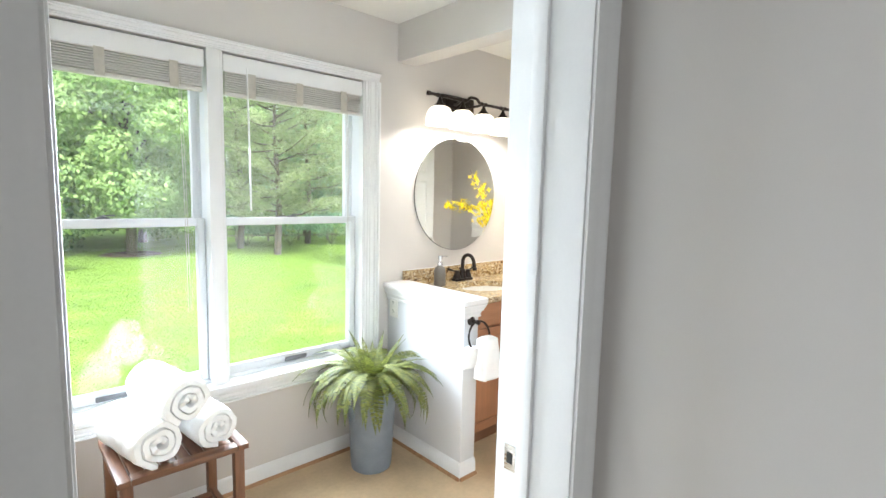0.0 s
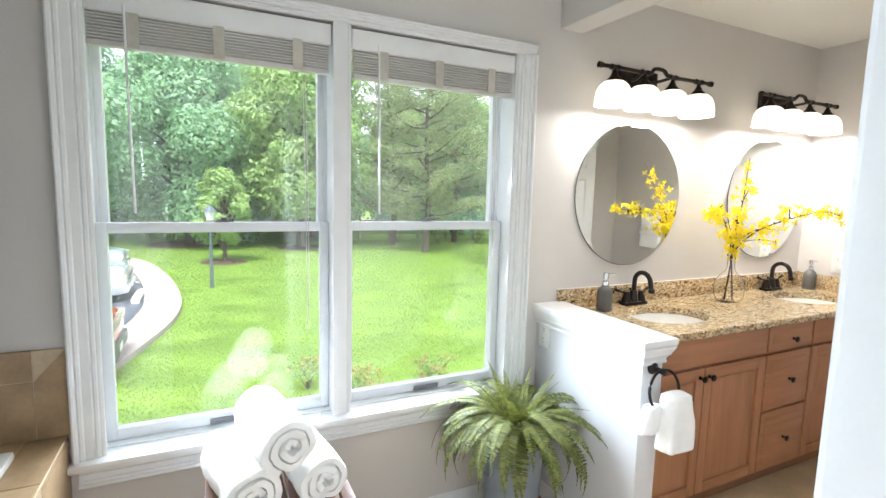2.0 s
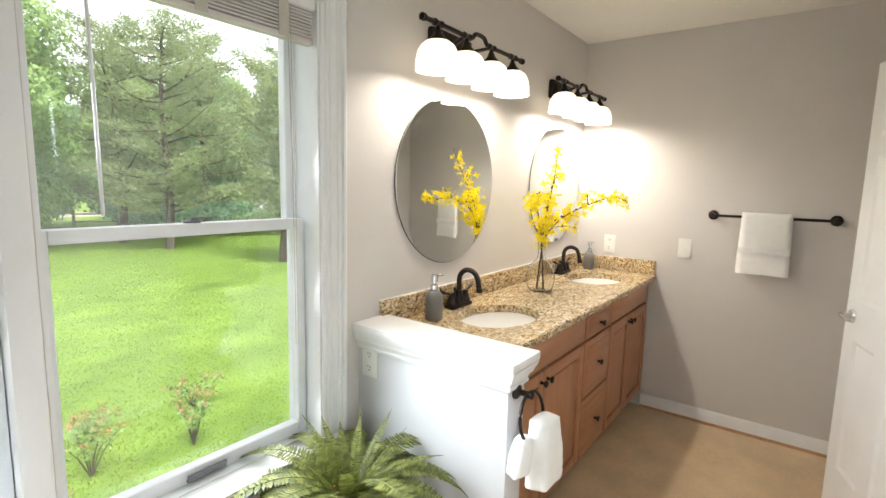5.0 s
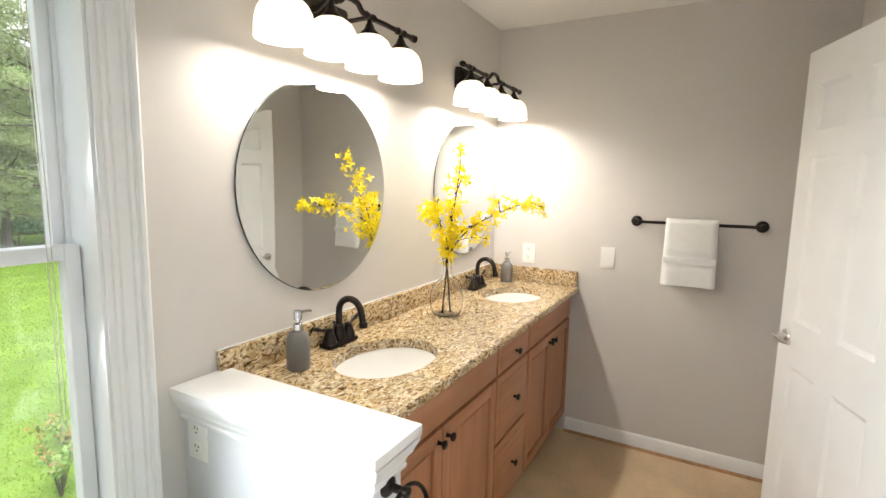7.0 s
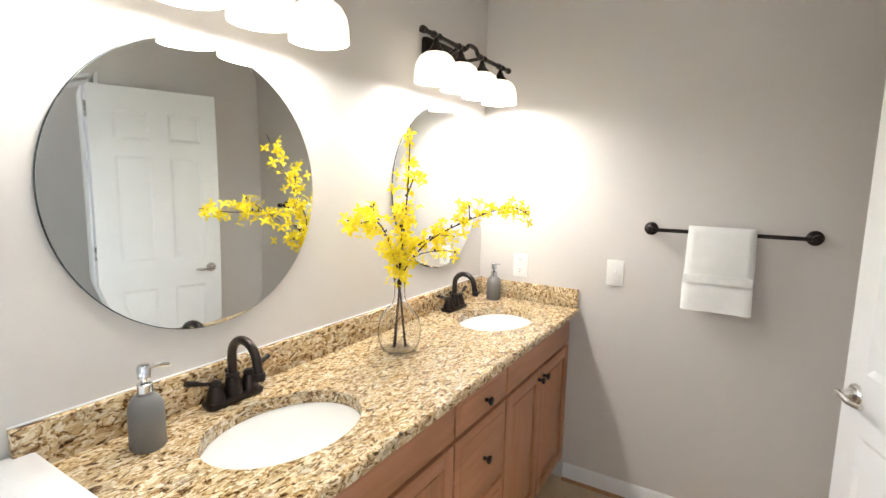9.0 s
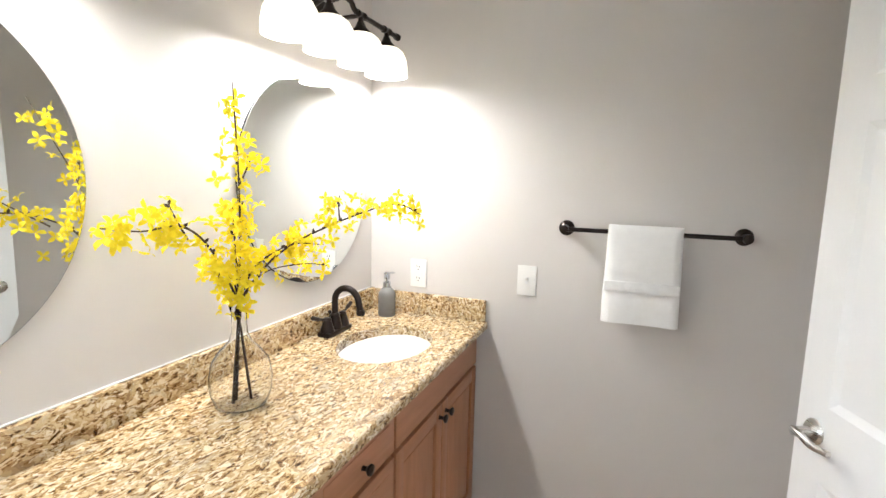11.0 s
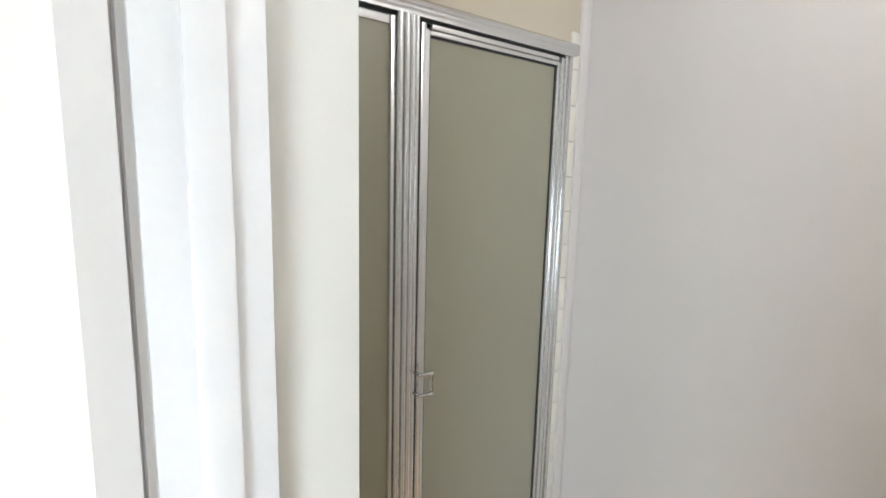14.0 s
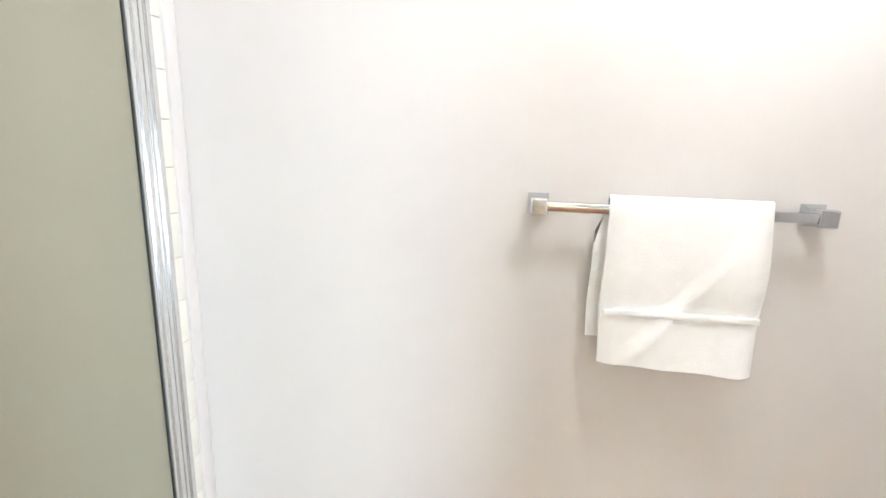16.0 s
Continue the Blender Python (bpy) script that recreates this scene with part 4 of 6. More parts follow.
# ---- towels ----
def hung_towel(name, label, width, front, back, r, folds=0.004, bands=(), seed=0, sag=0.0, skew=0.0, crease=0.0):
    """Folded towel over a bar along x (bar centre at the origin), front towards -y."""
    t = thing(name, (0, 0, 0), label, "towel")
    th = 0.018
    prof_out, prof_in = [], []
    n = 18
    for i in range(n + 1):
        z = -front + (front) * i / n
        prof_out.append((-(r + th), z))
        prof_in.append((-r - 0.001, z))
    for i in range(1, 8):
        a = math.pi * i / 8
        prof_out.append((-(r + th) * math.cos(a), (r + th) * math.sin(a)))
        prof_in.append((-(r + 0.001) * math.cos(a), (r + 0.001) * math.sin(a)))
    for i in range(n + 1):
        z = -back * i / n
        prof_out.append((r + th, z))
        prof_in.append((r + 0.001, z))
    m = 26
    b = bmesh.new()
    rows = []
    for j in range(m + 1):
        x = width * (j / m - 0.5)
        edge = min(j, m - j) / 3.0
        pinch = 1 - 0.6 * max(0, 1 - edge) ** 2
        row = []
        for (y, z), inner in [(p, False) for p in prof_out] + [(p, True) for p in reversed(prof_in)]:
            q = Vector((x * 7 + seed, z * 5 + (3 if y > 0 else 0), seed * 0.7))
            w = noise.noise(q) * folds * 2.2 * min(1, abs(z) * 6)
            hang = max(0.0, -z)
            yy = y * (pinch if not inner else 1) + w
            if y < 0 and crease:
                yy -= crease * (math.exp(-((x - 0.75 * z - 0.15) / 0.012) ** 2) - 0.6 * math.exp(-((x - 0.75 * z - 0.118) / 0.016) ** 2)) * min(1.0, -8 * z) * (z > -front * 0.92)
            for zb in bands:
                if y < 0 and not inner and abs(z - zb) < 0.012:
                    yy += 0.0035
            xx = x * (1 - 0.03 * math.sin(hang * 9 + seed)) + noise.noise(Vector((z * 6 + seed, 9.1, 0))) * 0.006
            if y > 0:
                xx += skew * min(1.0, hang / 0.05)
            row.append(b.verts.new((xx, yy, z - sag * (2 * x / width) ** 2 + noise.noise(Vector((x * 9 + seed, 3.3, 1))) * 0.006 * (hang > front * 0.9))))
        rows.append(row)
    k = len(rows[0])
    for a, c in zip(rows, rows[1:]):
        for i in range(k):
            b.faces.new((a[i], a[(i + 1) % k], c[(i + 1) % k], c[i]))
    b.faces.new(rows[0][::-1])
    b.faces.new(rows[-1])
    bmesh.ops.recalc_face_normals(b, faces=b.faces[:])
    part("cloth", b, TERRY, t, shade=70)
    if bands:
        part("woven_band", box(-width / 2 * 0.985, width / 2 * 0.985, -(r + th + 0.0028), -(r + th - 0.004), bands[-1] + 0.012, bands[0] - 0.012, 0.001), TERRY_BAND, t)
    return t


def round_bar(y0, y1, x, z):
    """Bronze towel bar on the east wall."""
    t = thing("towel_bar", (E, (y0 + y1) / 2, z), "oil-rubbed bronze towel bar with round posts", "towel bar")
    part("rod", tube([(x, y0 - 0.008, z), (x, y1 + 0.008, z)], 0.0085, 12), BRONZE, t)
    for y in (y0, y1):
        part("post", lathe([(0.0, 0.0), (0.030, 0.0), (0.030, -0.006), (0.024, -0.012), (0.012, -0.018), (0.011, -0.045), (0.016, -0.052), (0.016, -0.082), (0.0, -0.086)], E, y, z, 24, axis="X"), BRONZE, t)
    return t


round_bar(1.352, 1.955, E - 0.068, 1.355)
tw = hung_towel("hand_towel", "folded white terry towel over the bronze bar", 0.256, 0.335, 0.31, 0.0095, folds=0.006, bands=(-0.165, -0.225), seed=2.1)
tw.matrix_world = pose(E - 0.068, 1.672, 1.355, 0, 0, -90)

ring = thing("towel_ring", (1.575, 2.17, 0.905), "oil-rubbed bronze towel ring on the half wall end", "towel ring")
part("post", lathe([(0.0, 0.0), (0.026, 0.0), (0.026, 0.005), (0.020, 0.011), (0.010, 0.016), (0.009, 0.040), (0.013, 0.046), (0.013, 0.058), (0.0, 0.062)], 1.575, 2.1695, 0.860, 20, axis="Y"), BRONZE, ring)
part("ring", tube([(1.585 + 0.078 * math.cos(a), 2.115 + 0.012 * math.sin(a), 0.785 + 0.078 * math.sin(a)) for a in [2 * math.pi * i / 40 for i in range(40)]], 0.0055, 10, closed=True), BRONZE, ring)


def gathered_cloth(cx, cy, top, bottom, w_top, w_low, d_top, d_low, seed, lean=0.0):
    """A lobe of terry cloth gathered at its top and fuller below, with soft folds down its length."""
    b = bmesh.new()
    rows, m, n = [], 40, 26
    for j in range(n + 1):
        v = j / n
        swell = min(1.0, 0.25 + 1.5 * v) if v < 0.5 else 1.0
        end = math.sqrt(max(0.0, 1 - max(0.0, (v - 0.93) / 0.07) ** 2)) * 0.25 + 0.75
        crown = math.sqrt(min(1.0, v / 0.07 + 0.02))
        row = []
        for i in range(m):
            a = 2 * math.pi * i / m
            fold = 1 + 0.13 * swell * noise.noise(Vector((math.cos(a) * 1.7 + seed, math.sin(a) * 1.7, v * 1.3))) + 0.05 * math.sin(5 * a + seed + v) * swell
            fuzz = 1 + 0.025 * noise.noise(Vector((math.cos(a) * 9, math.sin(a) * 9 + seed, v * 16)))
            hx = (w_top + (w_low - w_top) * swell) * 0.5 * crown * end * fold * fuzz
            hy = (d_top + (d_low - d_top) * swell) * 0.5 * crown * end * fold * fuzz
            k = math.copysign(abs(math.cos(a)) ** 0.75, math.cos(a)), math.copysign(abs(math.sin(a)) ** 0.75, math.sin(a))
            drop = top + (bottom - top) * v + 0.010 * noise.noise(Vector((math.cos(a) * 2 + seed, math.sin(a) * 2, 5))) * v
            row.append(b.verts.new((cx + lean * v + hx * k[0], cy + hy * k[1], drop)))
        rows.append(row)
    for r, q in zip(rows, rows[1:]):
        for i in range(m):
            b.faces.new((r[i], r[(i + 1) % m], q[(i + 1) % m], q[i]))
    b.faces.new(rows[0][::-1])
    b.faces.new(rows[-1])
    bmesh.ops.recalc_face_normals(b, faces=b.faces[:])
    return b


tw = thing("hand_towel", (1.59, 2.10, 0.72), "small white terry towel drawn through the bronze ring", "towel")
part("front_lobe", gathered_cloth(1.612, 2.085, 0.792, 0.560, 0.105, 0.150, 0.075, 0.085, 5.4, 0.012), TERRY, tw, shade=75)
part("tail", gathered_cloth(1.530, 2.112, 0.745, 0.640, 0.055, 0.085, 0.045, 0.060, 8.8, -0.028), TERRY, tw, shade=75)

# ---- bench with rolled towels ----
bx0, bx1, by0, by1, bz = 0.022, 0.472, 2.330, 2.735, 0.498
bench = thing("bath_bench", ((bx0 + bx1) / 2, 2.53, 0), "dark stained slatted wooden bath bench with a lower shelf", "bench")
for x0, x1 in ((bx0, bx0 + 0.042), (bx1 - 0.042, bx1)):
    part("end_rail", box(x0, x1, by0, by1, bz - 0.024, bz, 0.005), BENCH_Y, bench)
part("front_rail", box(bx0 + 0.0425, bx1 - 0.0425, by0, by0 + 0.048, bz - 0.026, bz, 0.005), BENCH, bench)
part("back_rail", box(bx0 + 0.0425, bx1 - 0.0425, by1 - 0.048, by1, bz - 0.026, bz, 0.005), BENCH, bench)
for i in range(7):
    x = bx0 + 0.049 + i * 0.0508
    part("slat", box(x, x + 0.043, by0 + 0.049, by1 - 0.049, bz - 0.018, bz - 0.002, 0.003), BENCH_Y, bench)
for x0 in (bx0 + 0.012, bx1 - 0.052):
    for y0 in (by0 + 0.012, by1 - 0.052):
        part("leg", box(x0, x0 + 0.038, y0, y0 + 0.038, 0, bz - 0.0255, 0.004), BENCH_Z, bench)
    part("stretcher", box(x0 + 0.006, x0 + 0.030, by0 + 0.0505, by1 - 0.0525, 0.115, 0.150, 0.003), BENCH_Y, bench)
for i in range(5):
    y = by0 + 0.055 + i * 0.060
    part("shelf_slat", box(bx0 + 0.0505, bx1 - 0.0525, y, y + 0.043, 0.134, 0.149, 0.003), BENCH, bench)


def rolled_towel(x, y, z, r, length, turn, seed, squash=1.0):
    """A towel rolled up: one thick sheet wound in a spiral."""
    t = thing("rolled_towel", (0, 0, 0), "white terry towel rolled up on the bench", "towel", "rolled towels")
    b = bmesh.new()
    turns, per = 2.7, 36
    n = int(turns * per)
    th = r / (turns + 0.5)
    rows = []
    m = 34
    for j in range(m + 1):
        s = j / m
        yy = length * (s - 0.5)
        end = min(s, 1 - s) * 26
        out, inn = [], []
        for i in range(n + 1):
            a = 2 * math.pi * (i - n) / per - 1.9 + 0.3 * math.sin(seed)
            rr = th * 0.5 + (r - th * 0.5) * i / n
            w = 1 + 0.09 * noise.noise(Vector((math.cos(a) * 1.3 + seed, math.sin(a) * 1.3, yy * 6))) + 0.05 * noise.noise(Vector((math.cos(a) * 5, math.sin(a) * 5 + seed, yy * 22))) + 0.02 * noise.noise(Vector((math.cos(a) * 30, math.sin(a) * 30 + seed, yy * 90)))
            puff = 0.56 if end >= 1 else 0.40
            off = 0.022 * noise.noise(Vector((i * 0.16, seed, 7))) * (1 - min(1, end))
            for lst, q in ((out, rr + th * puff), (inn, rr - th * puff)):
                lst.append((math.cos(a) * q * w, yy + off, math.sin(a) * q * w * squash))
        rows.append([b.verts.new(p) for p in out + inn[::-1]])
    k = len(rows[0])
    for a, c in zip(rows, rows[1:]):
        for i in range(k):
            b.faces.new((a[i], a[(i + 1) % k], c[(i + 1) % k], c[i]))
    h = k // 2
    for row, flip in ((rows[0], False), (rows[-1], True)):
        for i in range(h - 1):
            q = (row[i], row[i + 1], row[k - 2 - i], row[k - 1 - i])
            b.faces.new(q if flip else q[::-1])
    bmesh.ops.recalc_face_normals(b, faces=b.faces[:])
    part("cloth", b, TERRY, t, shade=75)
    t.matrix_world = pose(x, y, z, 0, 0, turn)
    return t


rolled_towel(0.132, 2.530, bz + 0.082, 0.084, 0.34, 12, 0.4, 0.95)
rolled_towel(0.350, 2.545, bz + 0.076, 0.079, 0.34, 9, 2.0, 0.95)
rolled_towel(0.236, 2.530, bz + 0.218, 0.083, 0.34, 11, 3.7, 0.97)

# ---- fern in a tall pot ----
px, py = 1.245, 2.590
pot = thing("plant_pot", (px, py, 0), "tall blue-grey planter with a handle ring, on the floor", "planter")
part("body", lathe([(0.0, 0.0), (0.100, 0.0), (0.108, 0.006), (0.112, 0.03), (0.132, 0.43), (0.136, 0.445), (0.130, 0.450), (0.122, 0.445), (0.118, 0.40), (0.0, 0.40)], px, py, 0, 48), POT, pot)
part("soil", lathe([(0.0, 0.402), (0.119, 0.402), (0.10, 0.415), (0.05, 0.425), (0.0, 0.428)], px, py, 0, 24), SOIL, pot)
for s in (-1, 1):
    part("handle", tube([(px + s * 0.128, py + 0.03 * math.cos(a), 0.33 + 0.035 * math.sin(a)) for a in [2 * math.pi * i / 20 for i in range(20)]], 0.006, 8, closed=True), POT, pot)
fern = thing("fern_plant", (px, py, 0.45), "artificial Boston fern with arching green fronds", "plant")


def frond_mesh(length, droop, seed):
    """An arching stalk with two rows of leaflets; it starts at the origin and leans towards +x."""
    rnd = random.Random(seed)
    b = bmesh.new()
    n = 44
    pts, ang = [], radians(76)
    p = Vector((0, 0, 0))
    side = rnd.uniform(-0.25, 0.25)
    for i in range(n + 1):
        pts.append(p.copy())
        a = ang - droop * (i / n) ** 0.85
        p += Vector((math.cos(a), side * (i / n) * 0.8, math.sin(a))) * (length / n)
    for i in range(6, n):
        s = i / n
        w = 0.040 * math.sin(math.pi * min(1, s * 0.80 + 0.15)) ** 0.6 * (1.05 - s ** 4)
        t = (pts[min(i + 1, n)] - pts[i - 1]).normalized()
        acr = Vector((0, 1, 0)) - t * t.y
        acr.normalize()
        up = t.cross(acr)
        for sg in (-1, 1):
            d = (acr * sg + t * 0.28 + up * rnd.uniform(-0.12, 0.10)).normalized()
            q = t * (0.0042 + 0.0012 * rnd.random())
            o = pts[i] + t * rnd.uniform(-0.002, 0.002)
            ww = w * rnd.uniform(0.92, 1.05)
            v = [b.verts.new(x) for x in (o - q * 0.6, o + d * ww * 0.55 - q - up * 0.002, o + d * ww, o + d * ww * 0.5 + q - up * 0.001, o + q * 0.6)]
            b.faces.new(v)
    tube(pts, [0.0022 * (1 - 0.75 * i / n) for i in range(n + 1)], 5, bm=b)
    return mesh_of("frond", b, FERN, 0)


FRONDS = [frond_mesh(random.uniform(0.39, 0.48), d, 20 + i) for i, d in enumerate((0.5, 1.1, 2.2, 2.6, 2.9, 3.1, 3.25, 3.4, 2.75, 2.3))]
rnd = random.Random(11)
for i in range(86):
    k = (0, 1)[i % 2] if i < 12 else 2 + rnd.randrange(8)
    az = i * 137.5 + rnd.uniform(-12, 12)
    sc = rnd.uniform(0.92, 1.18) * (0.66 if i < 12 else 1.0)
    m = pose(0.02 * math.cos(radians(az)), 0.02 * math.sin(radians(az)), 0.01, 0, 0, az) @ pose(0, 0, 0, 0, rnd.uniform(-10, 14), 0) @ Matrix.Scale(sc, 4)
    shared("frond", FRONDS[k], fern, m)
core = bmesh.new()
for i in range(14):
    a, q = i * 2.4, 0.008 + 0.002 * i
    tube([(px + q * math.cos(a), py + q * math.sin(a), 0.425), (px + 1.6 * q * math.cos(a), py + 1.6 * q * math.sin(a), 0.52 + 0.006 * (i % 5))], [0.006, 0.003], 6, bm=core)
part("crown_stalks", core, FERNRIB, fern, "brown fibrous crown of the fern")

# ---- vase with forsythia ----
vx, vy, vz = 2.683, 2.625, 0.9352
vase = thing("glass_vase", (vx, vy, 0.935), "clear bottle-shaped glass vase on the granite", "vase")
part("glass", lathe([(0.0, 0.002), (0.050, 0.002), (0.066, 0.012), (0.076, 0.045), (0.078, 0.085), (0.070, 0.125), (0.048, 0.155), (0.028, 0.175), (0.020, 0.200), (0.019, 0.250), (0.024, 0.268), (0.0225, 0.270),
                     (0.0165, 0.250), (0.0175, 0.200), (0.0255, 0.176), (0.0455, 0.154), (0.067, 0.124), (0.0752, 0.085), (0.073, 0.046), (0.063, 0.015), (0.048, 0.006), (0.0, 0.006)], vx, vy, vz, 48), VASE, vase, shade=60)
sprays = thing("forsythia_branches", (vx, vy, 0.945), "yellow artificial forsythia branches in the glass vase", "flowers")
petal = bmesh.new()
for i in range(4):
    a = math.pi / 2 * i + 0.2
    c, s = math.cos(a), math.sin(a)
    rows = [(0.001, 0.0015, 0.0), (0.008, 0.0050, 0.004), (0.015, 0.0046, 0.005), (0.0205, 0.0012, 0.001)]
    prev = None
    for d, w, h in rows:
        v = [petal.verts.new((c * d - s * w, s * d + c * w, h)), petal.verts.new((c * d + s * w, s * d - c * w, h))]
        if prev:
            petal.faces.new((prev[0], prev[1], v[1], v[0]))
        prev = v
BLOSSOM = mesh_of("blossom", petal, PETAL, 0)
BUD = mesh_of("bud", lathe([(0, 0), (0.003, 0.002), (0.0035, 0.007), (0.0, 0.013)], seg=8), TWIG)
mouth = (vx, vy, vz + 0.27)
STEMS = (
    ([(vx - 0.020, vy + 0.01, vz + 0.012), (vx - 0.006, vy, vz + 0.20), mouth, (2.665, 2.595, 1.38), (2.615, 2.545, 1.54), (2.555, 2.495, 1.72)], 34, 0.34),
    ([(vx + 0.022, vy - 0.01, vz + 0.012), (vx + 0.006, vy, vz + 0.20), mouth, (2.76, 2.56, 1.33), (2.89, 2.46, 1.41), (3.02, 2.36, 1.455), (3.085, 2.305, 1.425)], 44, 0.40),
    ([(vx, vy + 0.02, vz + 0.012), (vx, vy + 0.004, vz + 0.20), mouth, (2.60, 2.615, 1.35), (2.49, 2.575, 1.42), (2.36, 2.525, 1.425), (2.265, 2.49, 1.440)], 44, 0.36),
    ([mouth, (2.655, 2.60, 1.32), (2.63, 2.58, 1.40), (2.62, 2.57, 1.46)], 34, 0.1),
    ([mouth, (2.72, 2.60, 1.30), (2.80, 2.55, 1.35), (2.87, 2.50, 1.345)], 26, 0.2),
    ([mouth, (2.76, 2.61, 1.275), (2.88, 2.57, 1.285), (2.95, 2.54, 1.27)], 9, 0.5),
    ([(2.52, 2.60, 1.39), (2.46, 2.56, 1.44), (2.42, 2.53, 1.475)], 5, 0.8),
    ([(2.89, 2.46, 1.41), (2.90, 2.47, 1.45), (2.905, 2.47, 1.48)], 6, 0.5),
    ([mouth, (2.655, 2.61, 1.27), (2.60, 2.59, 1.31), (2.57, 2.57, 1.30)], 12, 0.5),
    ([(2.63, 2.56, 1.50), (2.65, 2.55, 1.55), (2.655, 2.54, 1.58)], 10, 0.3),
)
rnd = random.Random(5)
for pts, count, start in STEMS:
    path = smooth_path([Vector(p) for p in pts], 7)
    k = len(path)
    thick = 0.0042 if k > 30 else 0.0026
    st = part("stem", tube(path, [thick * (1 - 0.7 * i / k) for i in range(k)], 6), TWIG, sprays)
    count = int(count * 1.5)
    for j in range(count):
        f = start + (1 - start) * (j + rnd.random()) / count
        p = path[min(int(f * (k - 1)), k - 1)] + Vector((rnd.gauss(0, 0.019), rnd.gauss(0, 0.019), rnd.gauss(0, 0.022))) - Vector(sprays.location)
        ob = shared("blossom", BLOSSOM, sprays, Matrix.Translation(p) @ Euler((rnd.uniform(-1.6, 1.6), rnd.uniform(-1.6, 1.6), rnd.uniform(0, 6.28))).to_matrix().to_4x4() @ Matrix.Scale(rnd.uniform(0.8, 1.25), 4))
    for j in range(max(2, count // 9)):
        p = path[min(int((start + (1 - start) * rnd.random()) * (k - 1)), k - 1)] - Vector(sprays.location)
        shared("bud", BUD, sprays, Matrix.Translation(p) @ Euler((rnd.uniform(-1, 1), rnd.uniform(-1, 1), 0)).to_matrix().to_4x4())

# ---- tub deck ----
tub = thing("bathtub", (-1.0, 2.1, 0), "white drop-in bathtub in a travertine tiled deck", "bathtub")
deck = bmesh.new()
for a in ((-0.50, -0.3855, 1.32, N - 0.002), (-1.99, -0.50, 2.70, N - 0.002), (-1.99, -0.50, 1.32, 1.45)):
    box(a[0], a[1], a[2], a[3], 0.0, 0.6698, bm=deck)
part("deck_core", deck, GROUT, tub, shade=0)
rim = bmesh.new()
for a in ((-0.575, -0.493, 1.43, 2.72), (-1.93, -0.575, 2.64, 2.72), (-1.93, -0.575, 1.43, 1.51), (-1.99, -1.93, 1.43, 2.72)):
    box(a[0], a[1], a[2], a[3], 0.640, 0.694, 0.012, bm=rim)
part("rim", rim, PORC, tub)
part("basin", box(-1.93, -0.575, 1.51, 2.64, 0.22, 0.26), PORC, tub, shade=0)
for a in ((-0.585, -0.575, 1.5, 2.65), (-1.94, -1.93, 1.5, 2.65)):
    part("basin_side", box(a[0], a[1], a[2], a[3], 0.22, 0.645), PORC, tub, shade=0)
for a in ((1.5, 1.51), (2.64, 2.65)):
    part("basin_end", box(-1.93, -0.585, a[0], a[1], 0.22, 0.645), PORC, tub, shade=0)


def tile(x0, x1, y0, y1, z0, z1, parent):
    part("tile", box(x0, x1, y0, y1, z0, z1, 0.002), TILE, parent)


g = 0.003
for i in range(5):
    y1 = N - 0.004 - i * 0.305
    y0 = max(y1 - 0.305 + g, 1.322)
    tile(-0.496, -0.386, y0, y1, 0.6605, 0.672, tub)
    for z0, z1 in ((0.005, 0.325), (0.328, 0.650)):
        tile(-0.3935, -0.3835, y0, y1, z0, z1, tub)
    tile(-0.3935, -0.3832, y0, y1, 0.6525, 0.6602, tub)
for i in range(5):
    x1 = -0.50 - i * 0.305
    tile(max(x1 - 0.302, -1.985), x1, 2.724, N - 0.004, 0.6605, 0.672, tub)
surround = thing("tile_surround", (-1.2, N, 0.67), "travertine tile band on the wall behind the tub", "wall tile", kind="structure")
part("grout_bed", box(-1.99, -0.371, N - 0.0125, N - 0.0005, 0.673, 0.970), GROUT, surround, shade=0)
for i in range(5):
    x1 = -0.465 - i * 0.305
    x0 = max(x1 - 0.302, -1.985)
    tile(x0, x1, N - 0.014, N - 0.0055, 0.675, 0.868, surround)
    tile(x0, x1, N - 0.015, N - 0.0055, 0.872, 0.972, surround)
end = bmesh.new()
q = [(-0.372, 0.675), (-0.372, 0.972), (-0.462, 0.869), (-0.462, 0.675)]
fr = [end.verts.new((x, N - 0.015, z)) for x, z in q]
bk = [end.verts.new((x, N - 0.0055, z)) for x, z in q]
end.faces.new(fr)
end.faces.new(bk[::-1])
for i in range(4):
    end.faces.new((fr[i], bk[i], bk[(i + 1) % 4], fr[(i + 1) % 4]))
bmesh.ops.recalc_face_normals(end, faces=end.faces[:])
part("tile", end, TILE, surround, shade=0)

# ---- shower room ----
sx = 3.03
shower = thing("shower_enclosure", (sx, 0.3, 0), "framed shower enclosure with obscure bronze glass", "shower", kind="structure")
part("kerb", box(sx - 0.05, sx + 0.06, -0.249, 0.813, 0, 0.11, 0.006), WHITETILE, shower)
part("sill_rail", box(sx - 0.018, sx + 0.018, -0.135, 0.812, 0.1105, 0.150, 0.004), ALU, shower)
HEAD = [(0.020, 1.878), (0.020, 1.921), (-0.004, 1.922), (-0.020, 1.917), (-0.030, 1.906), (-0.031, 1.900), (-0.026, 1.896), (-0.027, 1.890), (-0.022, 1.885), (-0.022, 1.878)]
part("header_rail", extrude_profile([(sx + u, w) for u, w in HEAD], -0.170, 0.812, "Y"), ALU, shower)
part("header_cap", box(sx - 0.024, sx + 0.018, -0.192, -0.1705, 1.884, 1.918, 0.006), ALU, shower)
part("header_gap", box(sx - 0.010, sx + 0.012, -0.130, 0.812, 1.8705, 1.8775), DARK, shower, shade=0)
part("fixed_frame", box(sx - 0.015, sx + 0.014, 0.463, 0.4745, 0.1505, 1.870, 0.004), ALU, shower)
